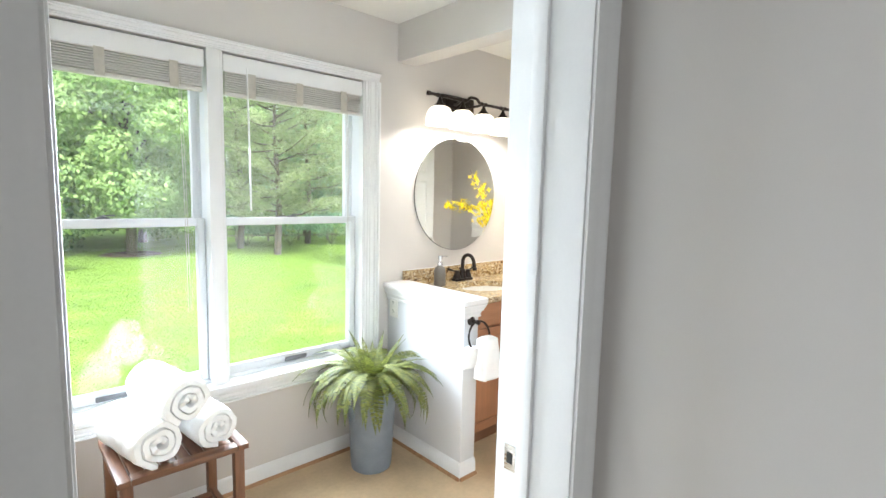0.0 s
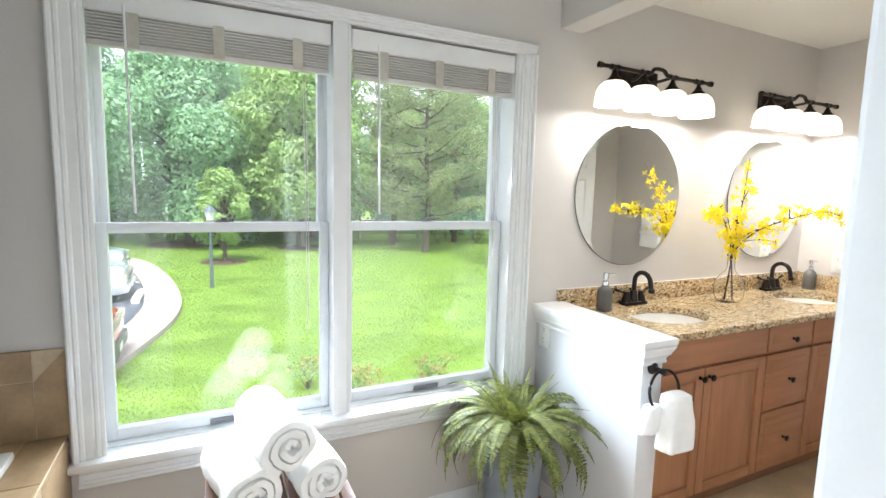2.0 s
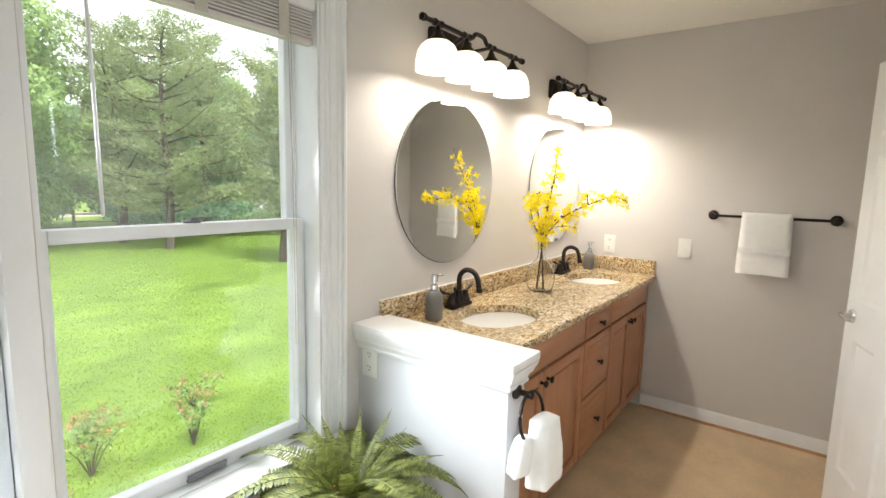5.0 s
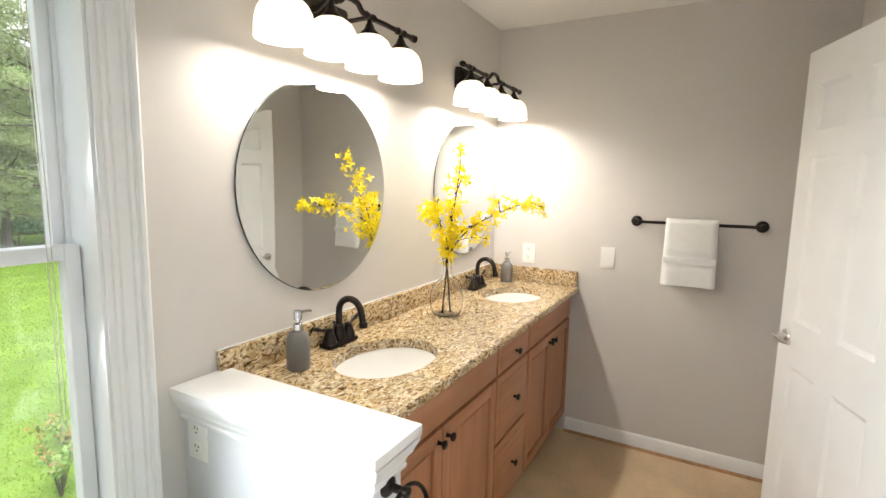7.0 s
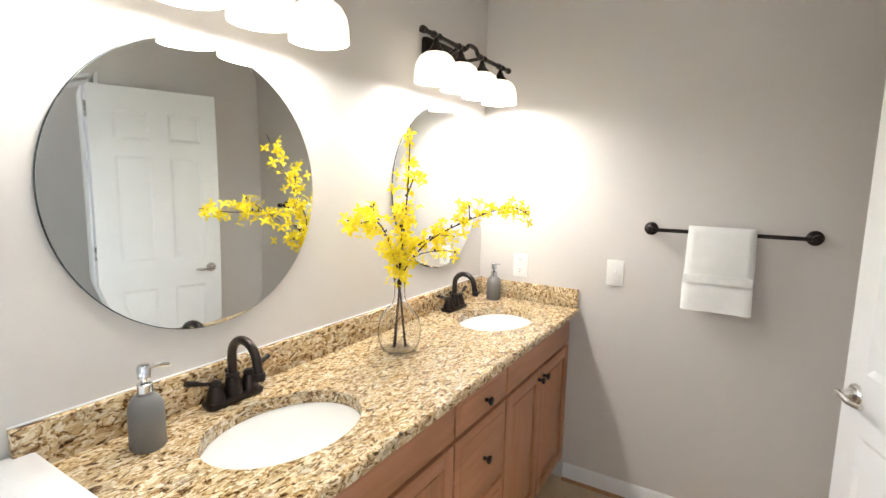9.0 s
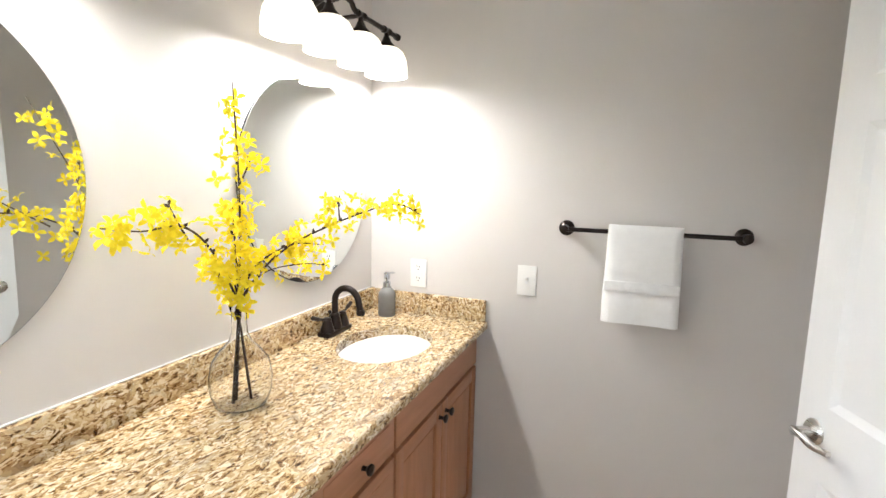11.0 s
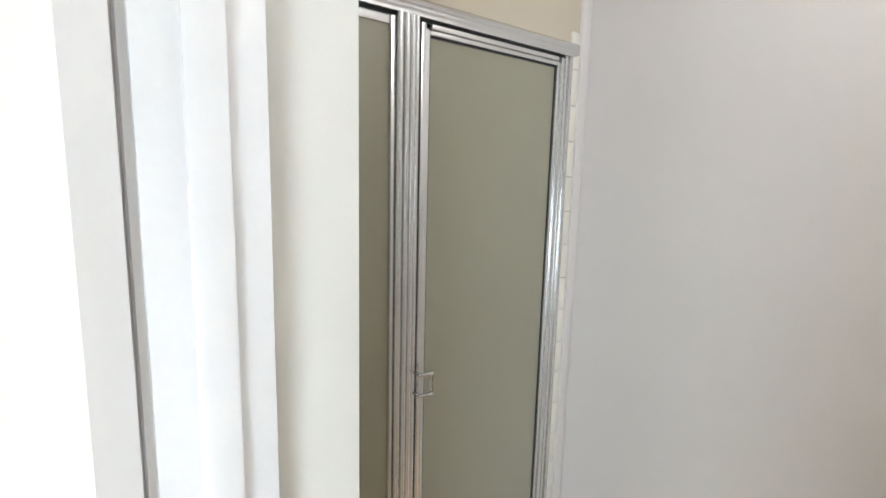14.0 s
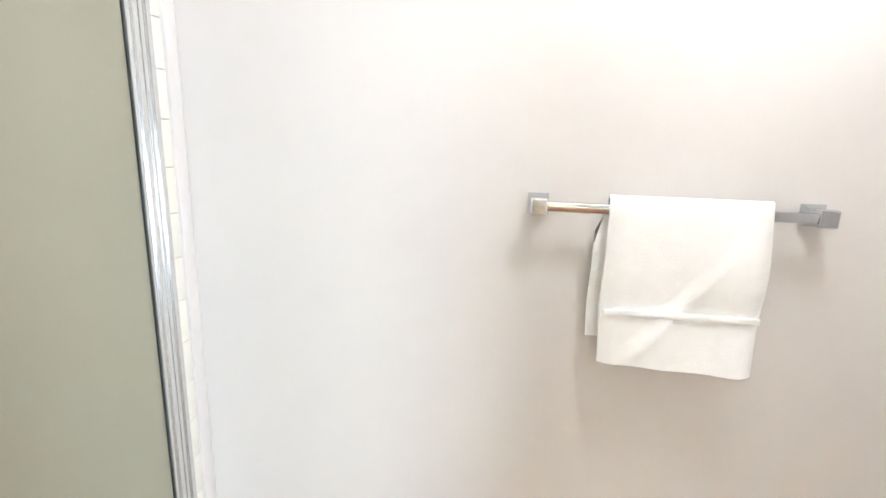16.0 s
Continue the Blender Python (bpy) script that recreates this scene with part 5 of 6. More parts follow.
part("fixed_frame", box(sx - 0.010, sx + 0.014, 0.475, 0.780, 1.8500, 1.870, 0.004), ALU, shower)
part("post_core", box(sx - 0.012, sx + 0.016, 0.398, 0.4625, 0.1505, 1.8775), DARK, shower, shade=0)
for y0, r, d in ((0.4520, 0.0088, 0.016), (0.4355, 0.0068, 0.021), (0.4205, 0.0072, 0.021), (0.4060, 0.0066, 0.017)):
    rib = [(sx - 0.006, y0 + r)] + [(sx - d - 0.9 * r * math.sin(a), y0 + r * math.cos(a)) for a in [math.pi * i / 8 for i in range(9)]] + [(sx - 0.006, y0 - r)]
    part("post_rib", extrude_profile(rib, 0.1505, 1.8775, "Z"), ALU, shower, shade=50)
for d, y0, y1 in ((0.020, -0.166, -0.152), (0.014, -0.1515, -0.142), (0.019, -0.1415, -0.132)):
    part("wall_channel", box(sx - d, sx + 0.016, y0, y1, 0.1505, 1.8775, 0.004), ALU, shower)
part("wall_channel", box(sx - 0.016, sx + 0.016, 0.786, 0.812, 0.1505, 1.8775, 0.006), ALU, shower)
part("fixed_pane", box(sx - 0.003, sx + 0.003, 0.4745, 0.786, 0.150, 1.852), OBSCURE, shower, shade=0)
sdoor = part("shower_door", box(sx - 0.018, sx + 0.010, -0.1305, -0.116, 0.156, 1.870, 0.004), ALU, shower)
part("inner_stile", box(sx - 0.012, sx + 0.008, -0.1155, -0.104, 0.170, 1.858, 0.003), ALU, sdoor)
part("stile", box(sx - 0.018, sx + 0.010, 0.379, 0.3935, 0.156, 1.870, 0.004), ALU, sdoor)
part("inner_stile", box(sx - 0.012, sx + 0.008, 0.364, 0.3785, 0.170, 1.858, 0.003), ALU, sdoor)
for z0, z1, d in ((1.8585, 1.870, 0.018), (1.846, 1.858, 0.012), (0.156, 0.190, 0.018)):
    part("rail", box(sx - d, sx + 0.009, -0.1035, 0.3635, z0, z1, 0.003), ALU, sdoor)
part("glass_panel", box(sx - 0.003, sx + 0.003, -0.1045, 0.3645, 0.189, 1.847), OBSCURE, sdoor, shade=0)
for y0, y1, z0, z1 in ((-0.104, -0.100, 0.19, 1.846), (0.360, 0.364, 0.19, 1.846), (-0.100, 0.360, 1.842, 1.846)):
    part("gasket", box(sx - 0.007, sx - 0.0035, y0, y1, z0, z1), DARK, sdoor, shade=0)
hd = bmesh.new()
for z in (0.961, 1.017):
    tube([(sx - 0.014, 0.404, z), (sx - 0.046, 0.402, z), (sx - 0.052, 0.390, z), (sx - 0.052, 0.367, z)], [0.005, 0.005, 0.006, 0.006], 10, bm=hd)
part("pull", hd, CHROME, sdoor, "chrome pull")
part("pull_bar", box(sx - 0.0535, sx - 0.0495, 0.365, 0.373, 0.963, 1.015, 0.001), VASE, sdoor, "clear acrylic grip")
edge = thing("tile_edge", (sx, -0.24, 0), "column of small cream bullnose tiles beside the shower", "wall tile", kind="structure")
for i in range(17):
    z0 = 0.111 + i * 0.1085
    part("tile", box(sx - 0.012, sx + 0.02, -0.206, -0.1665, z0, z0 + 0.1075, 0.004), WHITETILE, edge)
part("edge_strip", box(sx - 0.018, sx + 0.02, -0.2495, -0.207, 0, 2.499, 0.008), PAINT, edge)
solid("wall_above_shower", box(sx - 0.005, sx + 0.10, -0.235, 0.814, 1.9225, 2.499), SOFFIT, "beige wall above the shower header", "wall", shade=0)


def chrome_bar(x0, x1, y, z):
    t = thing("towel_bar", ((x0 + x1) / 2, -0.25, z), "chrome towel bar with square posts", "towel bar")
    part("rod", box(x0 + 0.012, x1 - 0.012, y - 0.008, y + 0.008, z - 0.010, z + 0.010, 0.002), CHROME, t)
    for x in (x0, x1):
        p = bmesh.new()
        sec = [(0.023, -0.2495), (0.023, -0.242), (0.016, -0.232), (0.013, -0.220), (0.014, y + 0.012)]
        last = None
        for h, yy in sec:
            q = [p.verts.new((x + a * h, yy, z + b_ * h)) for a, b_ in ((-1, -1), (1, -1), (1, 1), (-1, 1))]
            if last:
                for i in range(4):
                    p.faces.new((last[i], last[(i + 1) % 4], q[(i + 1) % 4], q[i]))
            else:
                p.faces.new(q[::-1])
            last = q
        p.faces.new(last)
        bmesh.ops.recalc_face_normals(p, faces=p.faces[:])
        part("post", p, CHROME, t, shade=20)
        part("cap_block", box(x - 0.018, x + 0.018, y - 0.014, y + 0.0115, z - 0.018, z + 0.018, 0.004), CHROME, t)
    return t


chrome_bar(1.610, 2.168, -0.195, 1.361)
tw = hung_towel("bath_towel", "large white terry towel over the chrome bar", 0.312, 0.338, 0.29, 0.012, folds=0.010, bands=(-0.195, -0.232), seed=3.3, skew=-0.022, crease=0.010)
tw.matrix_world = pose(1.866, -0.195, 1.361, 0, 0, 180)
fix = thing("ceiling_light", (1.85, 0.25, CEILING), "frosted dome ceiling light, lit", "ceiling lamp")
part("pan", lathe([(0.0, 0.0), (0.15, 0.0), (0.15, -0.02), (0.0, -0.02)], 1.85, 0.25, CEILING, 32), TRIM, fix)
part("dome", lathe([(0.14, -0.0202), (0.135, -0.05), (0.10, -0.08), (0.0, -0.095)], 1.85, 0.25, CEILING, 32), SHADE, fix)
lamp("shower_room_bulb", "POINT", pose(1.85, 0.25, 2.33), 5.6, (0.98, 0.985, 1.0), 0.08)

# ---- outdoors ----
G = -1.60
solid("ground", box(-160, 160, 3.3, 320, G - 0.3, G), GRASS, "mown green lawn", "lawn", shade=0)
solid("facade_base", box(-8, 8, 3.021, 3.12, G - 0.3, -0.13), SIDING, "white siding below the bathroom windows", "wall", shade=0)
KERB = smooth_path([(-3.2, 3.6, G), (-2.35, 6.6, G), (-1.69, 9.26, G), (-1.09, 11.28, G), (-0.62, 13.5, G), (-0.62, 15.9, G), (-1.24, 19.9, G), (-2.65, 24.2, G), (-6.5, 29.0, G), (-13, 33, G), (-26, 36, G)], 5)


def ribbon(path, offs, z):
    """A strip beside a line: the left and right offsets, and the heights of its top and foot."""
    b = bmesh.new()
    rows = []
    for i, p in enumerate(path):
        d = path[min(i + 1, len(path) - 1)] - path[max(i - 1, 0)]
        nrm = Vector((-d.y, d.x, 0)).normalized()
        a, c = p + nrm * offs[0], p + nrm * offs[1]
        rows.append([b.verts.new((a.x, a.y, z[0])), b.verts.new((a.x, a.y, z[1])), b.verts.new((c.x, c.y, z[1])), b.verts.new((c.x, c.y, z[0]))])
    for r, s in zip(rows, rows[1:]):
        for i in range(3):
            b.faces.new((r[i], r[i + 1], s[i + 1], s[i]))
    bmesh.ops.recalc_face_normals(b, faces=b.faces[:])
    return b


solid("pavement", ribbon(KERB, (0.0, 0.85), (G, G + 0.11)), CONCRETE, "curved concrete pavement and kerb round the car park", "pavement", shade=30)
lot = bmesh.new()
vs = [lot.verts.new((p.x - 0.35, p.y, G + 0.006)) for p in KERB] + [lot.verts.new((-60, 36, G + 0.006)), lot.verts.new((-60, 3.6, G + 0.006))]
lot.faces.new(vs)
bmesh.ops.recalc_face_normals(lot, faces=lot.faces[:])
solid("road", lot, ASPHALT, "grey asphalt car park", "car park", shade=0)
for y in (9.2, 14.2, 18.9, 23.2):
    solid("road_marking", box(-7.4, -1.75 if y < 20 else -3.1, y - 0.05, y + 0.05, G + 0.007, G + 0.011), LINE, "white painted parking bay line", "road marking", shade=0)
solid("road_far", box(-120, 120, 46, 51, G + 0.002, G + 0.02), CONCRETE, "pale road beyond the lawn", "road", shade=0)
stop = thing("wheel_stop", (-1.62, 16.3, G), "white concrete wheel stop", "wheel stop")
part("block", box(-1.75, -1.55, 15.55, 17.0, G + 0.006, G + 0.14, 0.03), LINE, stop)


def car(name, at, paint, label, suv=False, clad=None):
    """Parked car, its nose towards +x; origin on the ground under the nose."""
    x0, y0, z0 = at
    c = thing(name, at, label, "car")
    w, ht = 0.90, (1.72 if suv else 1.46)
    hood = 1.02 if suv else 0.88
    sec = [(-0.02, 0.30, hood - 0.22, 0.80), (-0.10, 0.24, hood - 0.10, 0.87), (-0.35, 0.22, hood - 0.04, w), (-1.10, 0.22, hood + 0.02, w), (-2.2, 0.22, hood + 0.03, w), (-3.4, 0.22, hood + 0.03, w),
           (-4.3, 0.24, hood + 0.04, w * 0.97), (-4.62, 0.32, hood - 0.04, w * 0.90)]
    b = bmesh.new()
    rings = []
    for x, zb, zt, hw in sec:
        prof = [(-hw * 0.94, zb), (-hw, zb + 0.16), (-hw, zt - 0.22), (-hw * 0.93, zt - 0.05), (-hw * 0.72, zt), (0, zt + 0.025), (hw * 0.72, zt), (hw * 0.93, zt - 0.05), (hw, zt - 0.22), (hw, zb + 0.16), (hw * 0.94, zb)]
        rings.append([b.verts.new((x0 + x, y0 + y, z0 + z)) for y, z in prof])
    for r, s in zip(rings, rings[1:]):
        for i in range(len(r)):
            b.faces.new((r[i], r[(i + 1) % len(r)], s[(i + 1) % len(r)], s[i]))
    b.faces.new(rings[0][::-1])
    b.faces.new(rings[-1])
    bmesh.ops.recalc_face_normals(b, faces=b.faces[:])
    part("body", b, paint, c, shade=40)
    hood += 0.02
    for nm, mat, grow, k in (("cabin_glass", DARKGLASS, 0.0, 0.0), ("roof", paint, 0.012, 1.0)):
        b = bmesh.new()
        top = [(-2.0 if not suv else -1.9, ht), (-3.35 if not suv else -4.1, ht)]
        low = [(-1.15, hood), (-4.15 if not suv else -4.5, hood)]
        ring = []
        if nm == "cabin_glass":
            lev = [(low, w * 0.90), (top, w * 0.68)]
        else:
            up = [(top[0][0] - 0.02, ht + 0.03), (top[1][0] + 0.02, ht + 0.03)]
            lev = [([(top[0][0] + 0.14, ht - 0.07), (top[1][0] - 0.14, ht - 0.07)], w * 0.72), (top, w * 0.69), (up, w * 0.56)]
        for pts, hw in lev:
            (xa, z), (xb, _) = pts
            ring.append([b.verts.new(p) for p in ((x0 + xa, y0 - hw, z0 + z), (x0 + xa, y0 + hw, z0 + z), (x0 + xb, y0 + hw, z0 + z), (x0 + xb, y0 - hw, z0 + z))])
        for r, s in zip(ring, ring[1:]):
            for i in range(4):
                b.faces.new((r[i], r[(i + 1) % 4], s[(i + 1) % 4], s[i]))
        b.faces.new(ring[-1])
        b.faces.new(ring[0][::-1])
        bmesh.ops.recalc_face_normals(b, faces=b.faces[:])
        part(nm, b, mat, c, shade=20)
    for s in (-1, 1):
        part("pillar", tube([(x0 - 1.15, y0 + s * w * 0.89, z0 + hood), (x0 - 1.95, y0 + s * w * 0.69, z0 + ht)], 0.035, 6), paint, c)
        part("pillar", tube([(x0 - 2.7, y0 + s * w * 0.905, z0 + hood), (x0 - 2.7, y0 + s * w * 0.69, z0 + ht)], 0.035, 6), paint, c)
        part("mirror", box(x0 - 1.5, x0 - 1.34, y0 + s * 0.92 - 0.07, y0 + s * 0.92 + 0.07, z0 + hood + 0.02, z0 + hood + 0.15, 0.03), paint, c)
        part("headlight", box(x0 - 0.14, x0 + 0.005, y0 + s * 0.66 - 0.17, y0 + s * 0.66 + 0.17, z0 + hood - 0.30, z0 + hood - 0.17, 0.03), AMBER, c)
        for x in (-0.85, -3.65):
            wh = part("wheel", lathe([(0.0, 0.22), (0.20, 0.22), (0.33, 0.20), (0.335, 0.02), (0.20, 0.0), (0.0, 0.0)], x0 + x, y0 + (0.90 if s > 0 else -0.68), z0 + 0.335, 28, axis="Y"), RUBBER, c)
            rim = bmesh.new()
            yo = y0 + s * 0.905
            for i in range(7):
                a = 2 * math.pi * i / 7
                tube([(x0 + x, yo, z0 + 0.335), (x0 + x + 0.19 * math.cos(a), yo, z0 + 0.335 + 0.19 * math.sin(a))], [0.03, 0.035], 6, bm=rim)
            tube([(x0 + x + 0.20 * math.cos(a), yo, z0 + 0.335 + 0.20 * math.sin(a)) for a in [2 * math.pi * i / 24 for i in range(24)]], 0.018, 6, bm=rim, closed=True)
            part("rim", rim, ALU, wh)
    part("bumper", box(x0 - 0.30, x0 + 0.03, y0 - 0.84, y0 + 0.84, z0 + 0.26, z0 + 0.50, 0.05), clad or paint, c)
    gr = bmesh.new()
    for i in range(4):
        box(x0 - 0.03, x0 + 0.012, y0 - 0.42, y0 + 0.42, z0 + hood - 0.31 + i * 0.045, z0 + hood - 0.29 + i * 0.045, bm=gr)
    part("grille", gr, CARGREY if not suv else ALU, c, shade=0)
    part("number_plate", box(x0 + 0.031, x0 + 0.038, y0 - 0.16, y0 + 0.16, z0 + 0.32, z0 + 0.44), LINE, c, shade=0)
    return c


car("red_car", (-1.32, 10.45, G), CARRED, "red estate car with grey lower bumper, parked at the kerb", True, CARGREY)
car("white_car", (-1.85, 16.6, G), CARWHITE, "silver-white saloon car parked at the kerb")
car("blue_car", (-2.45, 20.9, G), CARBLUE, "pale blue saloon car parked at the kerb")
lp = thing("street_lamp", (0.18, 17.2, G), "dark garden lamp post with a small lantern", "lamp post")
part("pole", lathe([(0.07, 0), (0.05, 0.15), (0.045, 2.02), (0.06, 2.07), (0.0, 2.07)], 0.18, 17.2, G, 14), POSTPAINT, lp)
part("lantern", lathe([(0.0, 2.07), (0.10, 2.08), (0.16, 2.34), (0.0, 2.34)], 0.18, 17.2, G, 8), LANTERN, lp)
part("lantern_cap", lathe([(0.0, 2.33), (0.20, 2.34), (0.09, 2.47), (0.02, 2.52), (0.0, 2.56)], 0.18, 17.2, G, 8), POSTPAINT, lp)


def leaf_cloud(blobs, count, size, rnd, flat=0.55):
    """Many small folded leaves on the skins of a set of blobs, as raw vertices and faces."""
    g = np.random.default_rng(rnd.randrange(1 << 30))
    blob = np.array(blobs)
    pick = blob[g.choice(len(blob), count, p=blob[:, 3] ** 2 / (blob[:, 3] ** 2).sum())]

    def unit(a):
        return a / np.linalg.norm(a, axis=1, keepdims=True)

    d = unit(g.normal(size=(count, 3)) + (0, 0, 0.25))
    q = d * 2.6 + pick[:, :3]
    lumps = np.sin(q[:, 0] * 2.1 + q[:, 2]) * np.sin(q[:, 1] * 2.4 + 1.3) * 0.16 + np.sin(q[:, 0] * 4.7 + q[:, 1] * 3.9) * np.sin(q[:, 2] * 5.3) * 0.13
    p = pick[:, :3] + d * (1, 1, 0.8) * (pick[:, 3] * (1 - 0.5 * g.random(count) ** 2.0) * (0.86 + lumps))[:, None]
    n_ = unit(d + g.normal(size=(count, 3)) * flat + (0, 0, 0.3))
    u = unit(np.cross(n_, g.normal(size=(count, 3))))
    w = np.cross(n_, u)
    s = (size * g.uniform(0.6, 1.3, count))[:, None]
    v = np.stack([p - u * s, p + w * s * 0.55 - n_ * s * 0.12, p + u * s, p - w * s * 0.55 - n_ * s * 0.12], 1).reshape(-1, 3)
    k = np.arange(count)[:, None] * 4
    f = np.concatenate([k + (0, 1, 2), k + (0, 2, 3)], 1).reshape(-1, 3)
    return v, f


def crown_part(v, f, mat, parent, name="crown"):
    me = bpy.data.meshes.new(name)
    me.from_pydata(np.asarray(v) - np.array(parent.location), [], f)
    me.materials.append(mat)
    ob = new(name, me)
    ob.parent = parent
    return ob


def broad_tree(at, height, spread, leaf, seed, label, low=0.22, count=9000, size=0.13):
    rnd = random.Random(seed)
    x, y, z = at
    t = thing("tree", at, label, "tree", "lawn trees")
    tr = bmesh.new()
    tip = (x + rnd.uniform(-0.3, 0.3), y, z + height * 0.8)
    tube(smooth_path([(x, y, z - 0.1), (x + 0.05, y, z + height * 0.2), (x + rnd.uniform(-0.2, 0.2), y, z + height * 0.5), tip], 4), [0.30 * height / 12 * (1 - 0.07 * i) for i in range(13)], 9, bm=tr)
    blobs = []
    for i in range(22):
        h = low + (0.98 - low) * (i + 0.5) / 22
        a = i * 2.4 + rnd.uniform(-0.4, 0.4)
        rr = spread * math.sin(math.pi * min(1, (h - low + 0.14) / (1.12 - low))) ** 0.7 * rnd.uniform(0.40, 0.85)
        cx, cy, cz = x + rr * math.cos(a), y + rr * math.sin(a), z + h * height
        blobs.append((cx, cy, cz, spread * rnd.uniform(0.32, 0.52)))
        tube(smooth_path([(x, y, z + height * max(0.14, h - 0.16)), ((x + cx) / 2, (y + cy) / 2, cz - height * 0.05), (cx, cy, cz)], 3), [0.10, 0.085, 0.07, 0.06, 0.045, 0.03, 0.015], 5, bm=tr)
    part("trunk", tr, BARK, t)
    v, f = leaf_cloud(blobs, int(count * 5.0), size * 0.88, rnd)
    crown_part(v, f, leaf, t)
    return t


def pine_tree(at, height, spread, seed, label, count=7500):
    """Open, irregular pine: bent limbs that lift at their ends, each with a few loose plates of needles."""
    rnd = random.Random(seed)
    g = np.random.default_rng(seed)
    x, y, z = at
    t = thing("pine_tree", at, label, "tree", "lawn pines")
    tr = bmesh.new()
    tube(smooth_path([(x, y, z - 0.1), (x + 0.12, y, z + height * 0.3), (x - 0.08, y, z + height * 0.65), (x + 0.1, y, z + height)], 4), [0.19 - 0.013 * i for i in range(13)], 9, bm=tr)
    sprays = []
    for i in range(54):
        h = 0.17 + 0.82 * i / 54
        a = i * 2.4 + rnd.uniform(-0.5, 0.5)
        ln = spread * math.sin(math.pi * min(1.0, 0.20 + 0.86 * (h - 0.12))) ** 0.55 * rnd.uniform(0.35, 1.15)
        s = Vector((x, y, z + h * height))
        e = s + Vector((ln * math.cos(a), ln * math.sin(a), ln * rnd.uniform(0.0, 0.75)))
        mid = s.lerp(e, 0.5) + Vector((rnd.gauss(0, 0.12), rnd.gauss(0, 0.12), -0.10 * ln))
        tube(smooth_path([s, mid, e], 3), [0.050, 0.044, 0.038, 0.032, 0.024, 0.016, 0.008], 5, bm=tr)
        across = Vector((-math.sin(a), math.cos(a), 0))
        for q in (0.30, 0.45, 0.58, 0.70, 0.82, 0.93, 1.0):
            c = (s.lerp(mid, q * 2) if q < 0.5 else mid.lerp(e, q * 2 - 1)) + across * rnd.uniform(-0.34, 0.34) * ln * 0.6 + Vector((0, 0, rnd.uniform(-0.1, 0.25)))
            sprays.append((*c, math.cos(a), math.sin(a), rnd.uniform(0.28, 0.62)))
    part("trunk", tr, BARK, t)
    sp = np.repeat(np.array(sprays), int(count * 2.9 / len(sprays)), axis=0)
    k = len(sp)
    p = sp[:, :3] + g.normal(size=(k, 3)) * sp[:, 5:6] * (0.55, 0.55, 0.26)
    d = np.stack([sp[:, 3], sp[:, 4], np.full(k, 0.3)], 1) + g.normal(size=(k, 3)) * (0.7, 0.7, 0.55)
    d *= g.uniform(0.09, 0.19, (k, 1)) / np.linalg.norm(d, axis=1, keepdims=True)
    w = np.cross(d, g.normal(size=(k, 3)))
    w *= g.uniform(0.024, 0.042, (k, 1)) / np.linalg.norm(w, axis=1, keepdims=True)
    crown_part(np.stack([p - w, p + w, p + d], 1).reshape(-1, 3), np.arange(k * 3).reshape(-1, 3), NEEDLE, t)
    return t


broad_tree((4.6, 27.3, G), 10.2, 3.9, LEAF_B, 3, "tall pale green deciduous tree on the lawn", 0.20)
broad_tree((0.7, 22.8, G), 3.7, 1.1, LEAF_B, 4, "young light green tree in a mulch ring", 0.24, 1500, 0.10)
broad_tree((-0.8, 30.0, G), 10.3, 4.6, LEAF_A, 5, "large dense maple tree beyond the lawn", 0.10, 12000)
broad_tree((-6.5, 33.5, G), 11.6, 5.2, LEAF_C, 6, "large dark green oak tree behind the car park", 0.08, 12000)
broad_tree((-13.5, 36.0, G), 13.0, 5.6, LEAF_A, 7, "large dense maple tree behind the car park", 0.08, 9000)
broad_tree((2.2, 37.0, G), 12.6, 5.0, LEAF_C, 8, "tall dark green oak tree at the back", 0.10, 11000)
broad_tree((-9.5, 29.0, G), 9.6, 4.4, LEAF_B, 15, "leafy tree beside the car park", 0.06, 8000)
broad_tree((8.2, 38.0, G), 10.0, 3.6, LEAF_A, 9, "green tree behind the pines", 0.12, 8000)
broad_tree((19.2, 35.0, G), 9.5, 3.6, LEAF_B, 12, "pale green tree past the pines", 0.12, 7000)
broad_tree((24.5, 30.0, G), 11.5, 4.4, LEAF_A, 13, "green tree at the edge of the lawn", 0.10, 7000)
broad_tree((-21.0, 34.0, G), 14.0, 5.5, LEAF_C, 14, "dark green tree behind the car park", 0.08, 6000)
pine_tree((10.2, 23.8, G), 9.3, 3.3, 21, "open-branched pine tree on the lawn")
pine_tree((9.65, 27.2, G), 9.6, 3.2, 22, "pine tree behind the first")
pine_tree((11.6, 17.6, G), 7.2, 1.7, 25, "slender pine tree near the house")
pine_tree((14.0, 28.0, G), 10.4, 3.6, 23, "tall pine tree by the fence")
pine_tree((18.5, 26.0, G), 10.0, 3.4, 24, "pine tree by the fence")
broad_tree((13.5, 36.5, G), 9.2, 4.0, LEAF_B, 16, "olive green tree behind the pines", 0.16, 7000)
broad_tree((17.0, 34.0, G), 9.6, 3.8, LEAF_A, 17, "green tree behind the fence", 0.20, 7000)
broad_tree((6.2, 33.0, G), 10.4, 3.6, LEAF_B, 18, "leafy green tree behind the lawn", 0.10, 7000)
for at, r in (((4.6, 27.3, G), 1.3), ((0.7, 22.8, G), 0.9), ((-0.8, 30, G), 2.0)):
    solid("mulch_bed", lathe([(0, 0.05), (r * 0.6, 0.04), (r, 0.004), (r, -0.05), (0, -0.05)], *at, seg=24), MULCH, "round bed of dark mulch under a tree", "mulch bed")


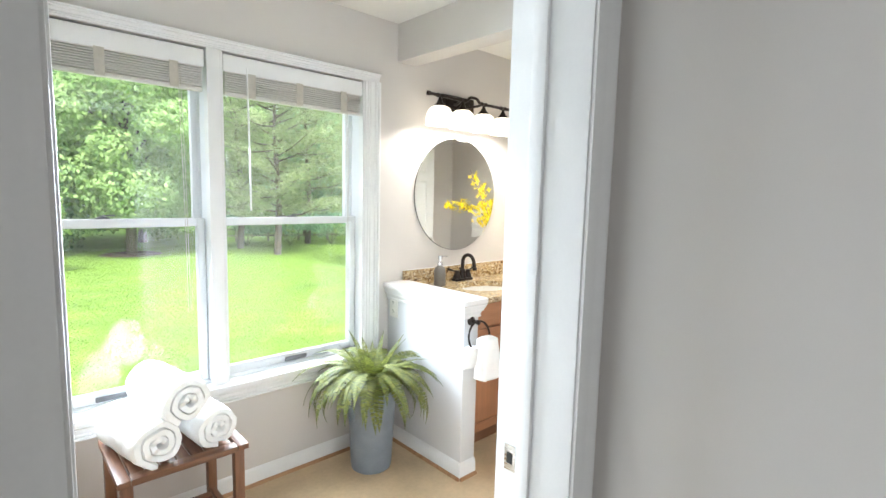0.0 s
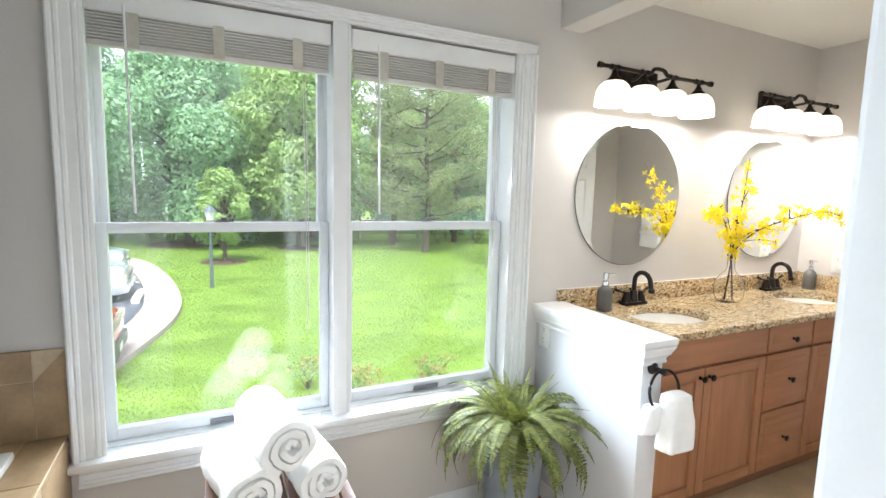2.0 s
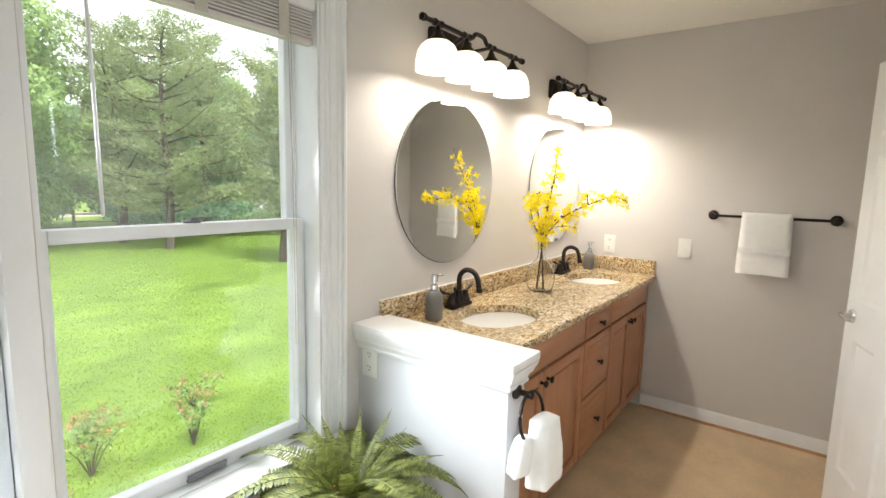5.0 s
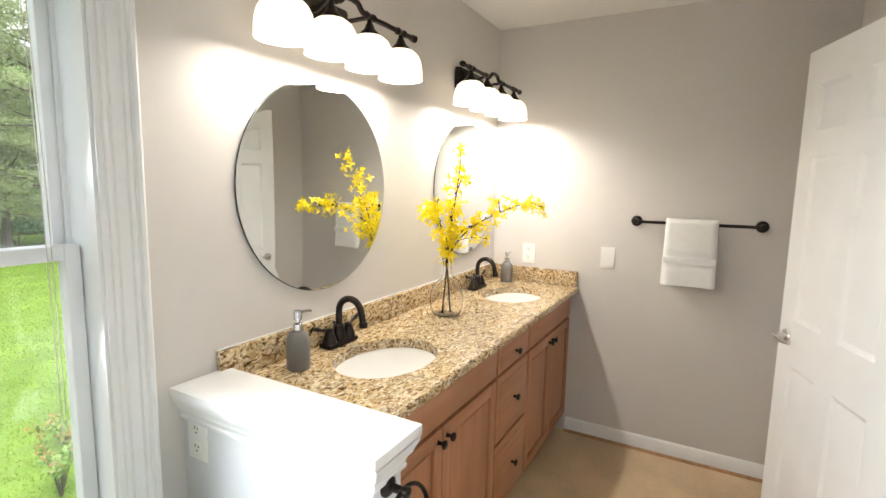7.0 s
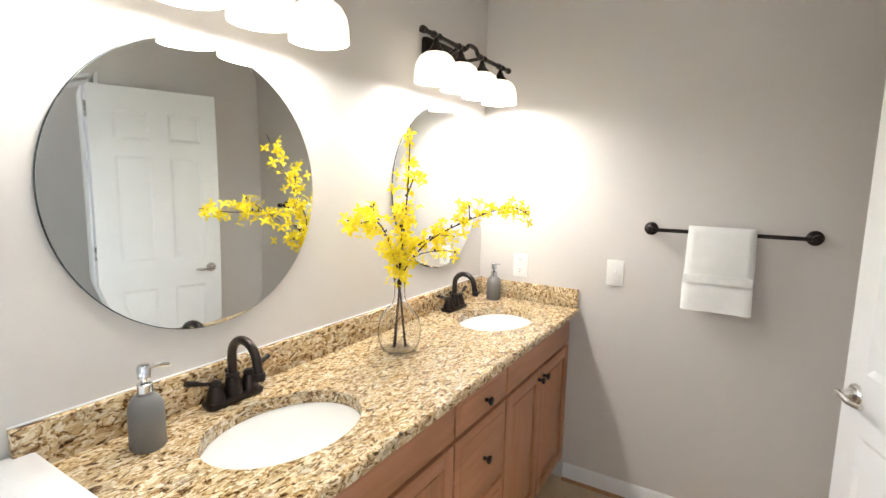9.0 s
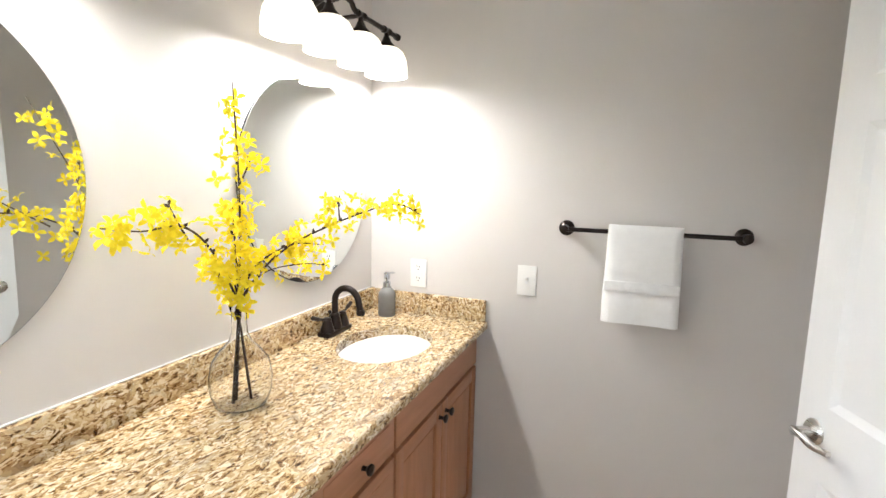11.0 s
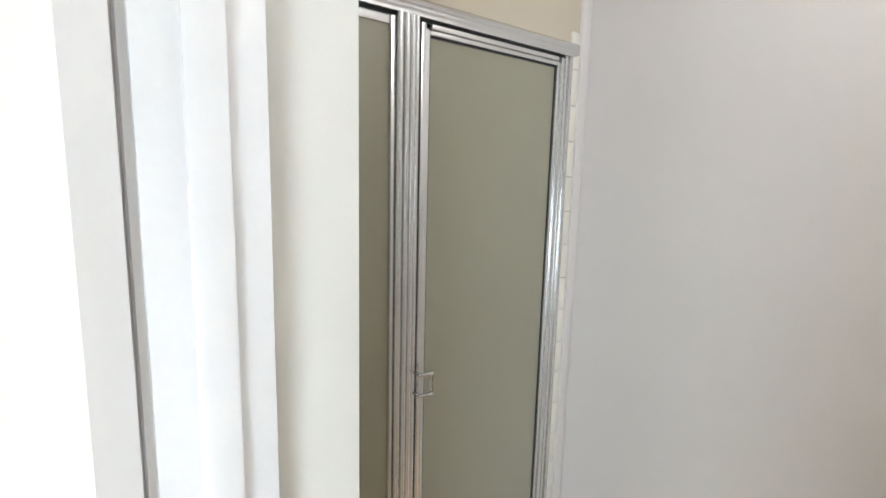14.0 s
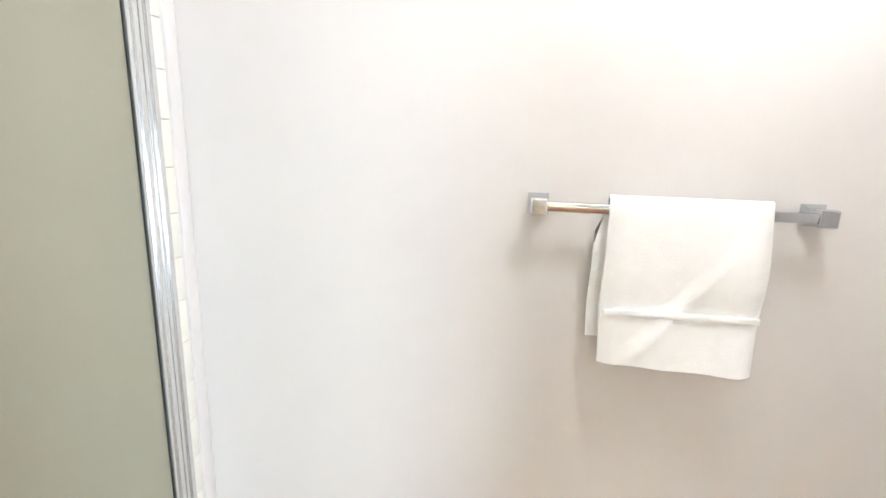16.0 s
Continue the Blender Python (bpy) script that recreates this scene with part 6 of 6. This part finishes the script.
def shrub(at, r, h, leaf, seed, label, count=1500, size=0.07, bloom=0):
    rnd = random.Random(seed)
    x, y, z = at
    t = thing("shrub", at, label, "shrub", "shrubs")
    tw_ = bmesh.new()
    blobs = []
    for i in range(7):
        a = i * 0.9
        e = (x + r * 0.6 * math.cos(a), y + r * 0.6 * math.sin(a), z + h * rnd.uniform(0.5, 0.85))
        tube([(x, y, z - 0.03), ((x + e[0]) / 2, (y + e[1]) / 2, z + h * 0.35), e], [0.010 * h, 0.007 * h, 0.003 * h], 5, bm=tw_)
        blobs.append((*e, r * rnd.uniform(0.35, 0.55)))
    part("stems", tw_, BARK, t)
    v, f = leaf_cloud(blobs, count, size, rnd, 0.8)
    crown_part(v, f, leaf, t, "foliage")
    if bloom:
        v, f = leaf_cloud(blobs, bloom, size * 0.8, rnd, 1.0)
        crown_part(v, f, ROSE, t, "blooms")
    return t


def rose_bush(at, h, seed):
    """Thin upright canes with a few broad green leaves and reddish young growth at the top."""
    rnd = random.Random(seed)
    x, y, z = at
    t = thing("rose_bush", at, "sparse rose bush with green leaves and reddish tips", "shrub", "rose bushes")
    canes, low_blobs, tips = bmesh.new(), [], []
    for i in range(8):
        a, r = i * 2.4, rnd.uniform(0.10, 0.34)
        e = Vector((x + r * math.cos(a), y + r * math.sin(a), z + h * rnd.uniform(0.55, 1.0)))
        m = Vector((x + 0.4 * r * math.cos(a), y + 0.4 * r * math.sin(a), z + h * 0.4))
        tube([(x, y, z - 0.02), m, e], [0.009, 0.006, 0.003], 5, bm=canes)
        low_blobs += [(*m.lerp(e, 0.35), 0.10), (*m.lerp(e, 0.75), 0.08)]
        tips.append((*e, 0.085))
    part("canes", canes, BARK, t)
    v, f = leaf_cloud(low_blobs, 190, 0.036, rnd, 0.9)
    crown_part(v, f, LEAF_B, t, "leaves")
    v, f = leaf_cloud(tips, 120, 0.026, rnd, 1.0)
    crown_part(v, f, ROSELEAF, t, "young_leaves")
    v, f = leaf_cloud(tips, 34, 0.022, rnd, 1.0)
    crown_part(v, f, ROSE, t, "blooms")
    return t


for i, (x, y, h) in enumerate(((1.42, 8.4, 0.50), (1.90, 7.2, 0.62), (2.15, 8.0, 0.48), (2.86, 7.0, 0.68), (3.35, 8.0, 0.45), (1.30, 6.3, 0.55))):
    rose_bush((x, y, G), h, 40 + i)
for i in range(9):
    shrub((10.5 + i * 2.3, 28.5 - 0.7 * i, G), 1.5, 1.9, LEAF_C, 60 + i, "dark green shrub along the fence", 1500, 0.10)
for i in range(7):
    shrub((-20 + i * 3.4, 34.0 + (i % 3), G), 1.9, 2.2, LEAF_A, 80 + i, "dense green shrub behind the car park", 1500, 0.11)
fence = thing("fence", (16, 30, G), "weathered wooden fence behind the lawn", "fence")
for i in range(12):
    x, y = 9 + i * 1.8, 31.5 - i * 0.5
    part("post", box(x - 0.05, x + 0.05, y - 0.05, y + 0.05, G, G + 1.35), FENCEWOOD, fence, shade=0)
    if i < 11:
        for z in (0.35, 0.75, 1.15):
            part("rail", tube([(x, y, G + z), (x + 1.8, y - 0.5, G + z)], 0.045, 5), FENCEWOOD, fence)


def house(x0, x1, y0, y1, hgt, label, cols):
    h = thing("house", ((x0 + x1) / 2, (y0 + y1) / 2, G), label, "house")
    part("wall", box(x0, x1, y0, y1, G, G + hgt), SIDING, h, shade=0)
    rf = bmesh.new()
    m, e = (y0 + y1) / 2, 0.5
    extrude_profile([(y0 - e, G + hgt - 0.05), (m, G + hgt + 2.6), (y1 + e, G + hgt - 0.05), (y1 + e, G + hgt + 0.12), (m, G + hgt + 2.8), (y0 - e, G + hgt + 0.12)], x0 - e, x1 + e, "X", bm=rf)
    part("roof", rf, ROOFING, h, shade=0)
    for r in range(2):
        for i in range(cols):
            x = x0 + (x1 - x0) * (i + 0.5) / cols
            z = G + 1.0 + r * 2.7
            wn_ = part("window", box(x - 0.55, x + 0.55, y0 - 0.06, y0 - 0.005, z - 0.08, z + 1.48), TRIM, h, shade=0)
            part("pane", box(x - 0.45, x + 0.45, y0 - 0.075, y0 - 0.061, z + 0.02, z + 1.38), DARKGLASS, wn_, shade=0)
    return h


house(18, 34, 46.5, 55, 5.4, "white sided two-storey house behind the trees", 6)
house(2.0, 14, 54, 62, 5.4, "white sided two-storey house beyond the road", 4)

# short grass on the near lawn
g = np.random.default_rng(99)
k = 230000
y = 5.2 + 25 * g.random(k) ** 1.6
x = g.uniform(-3.0, 3.0 + 0.8 * y)
line = np.array([(p.y, p.x) for p in KERB])
keep = x > np.interp(y, line[:, 0], line[:, 1]) + 0.03
x, y = x[keep], y[keep]
k = len(x)
turn, half_w, tall = g.uniform(0, 6.28, k), 0.0036 * (1 + y * 0.16), g.uniform(0.010, 0.034, k)
dx, dy = np.cos(turn) * half_w, np.sin(turn) * half_w
lean = g.normal(size=(2, k)) * 0.022
v = np.stack([np.stack([x - dx, y - dy, np.full(k, G)], 1), np.stack([x + dx, y + dy, np.full(k, G)], 1), np.stack([x + lean[0], y + lean[1], G + tall], 1)], 1)
me = bpy.data.meshes.new("grass")
me.from_pydata(v.reshape(-1, 3), [], np.arange(3 * k).reshape(-1, 3))
me.materials.append(BLADE)
tagged(new("grass", me), "short mown grass blades on the lawn", "grass", kind="stuff")
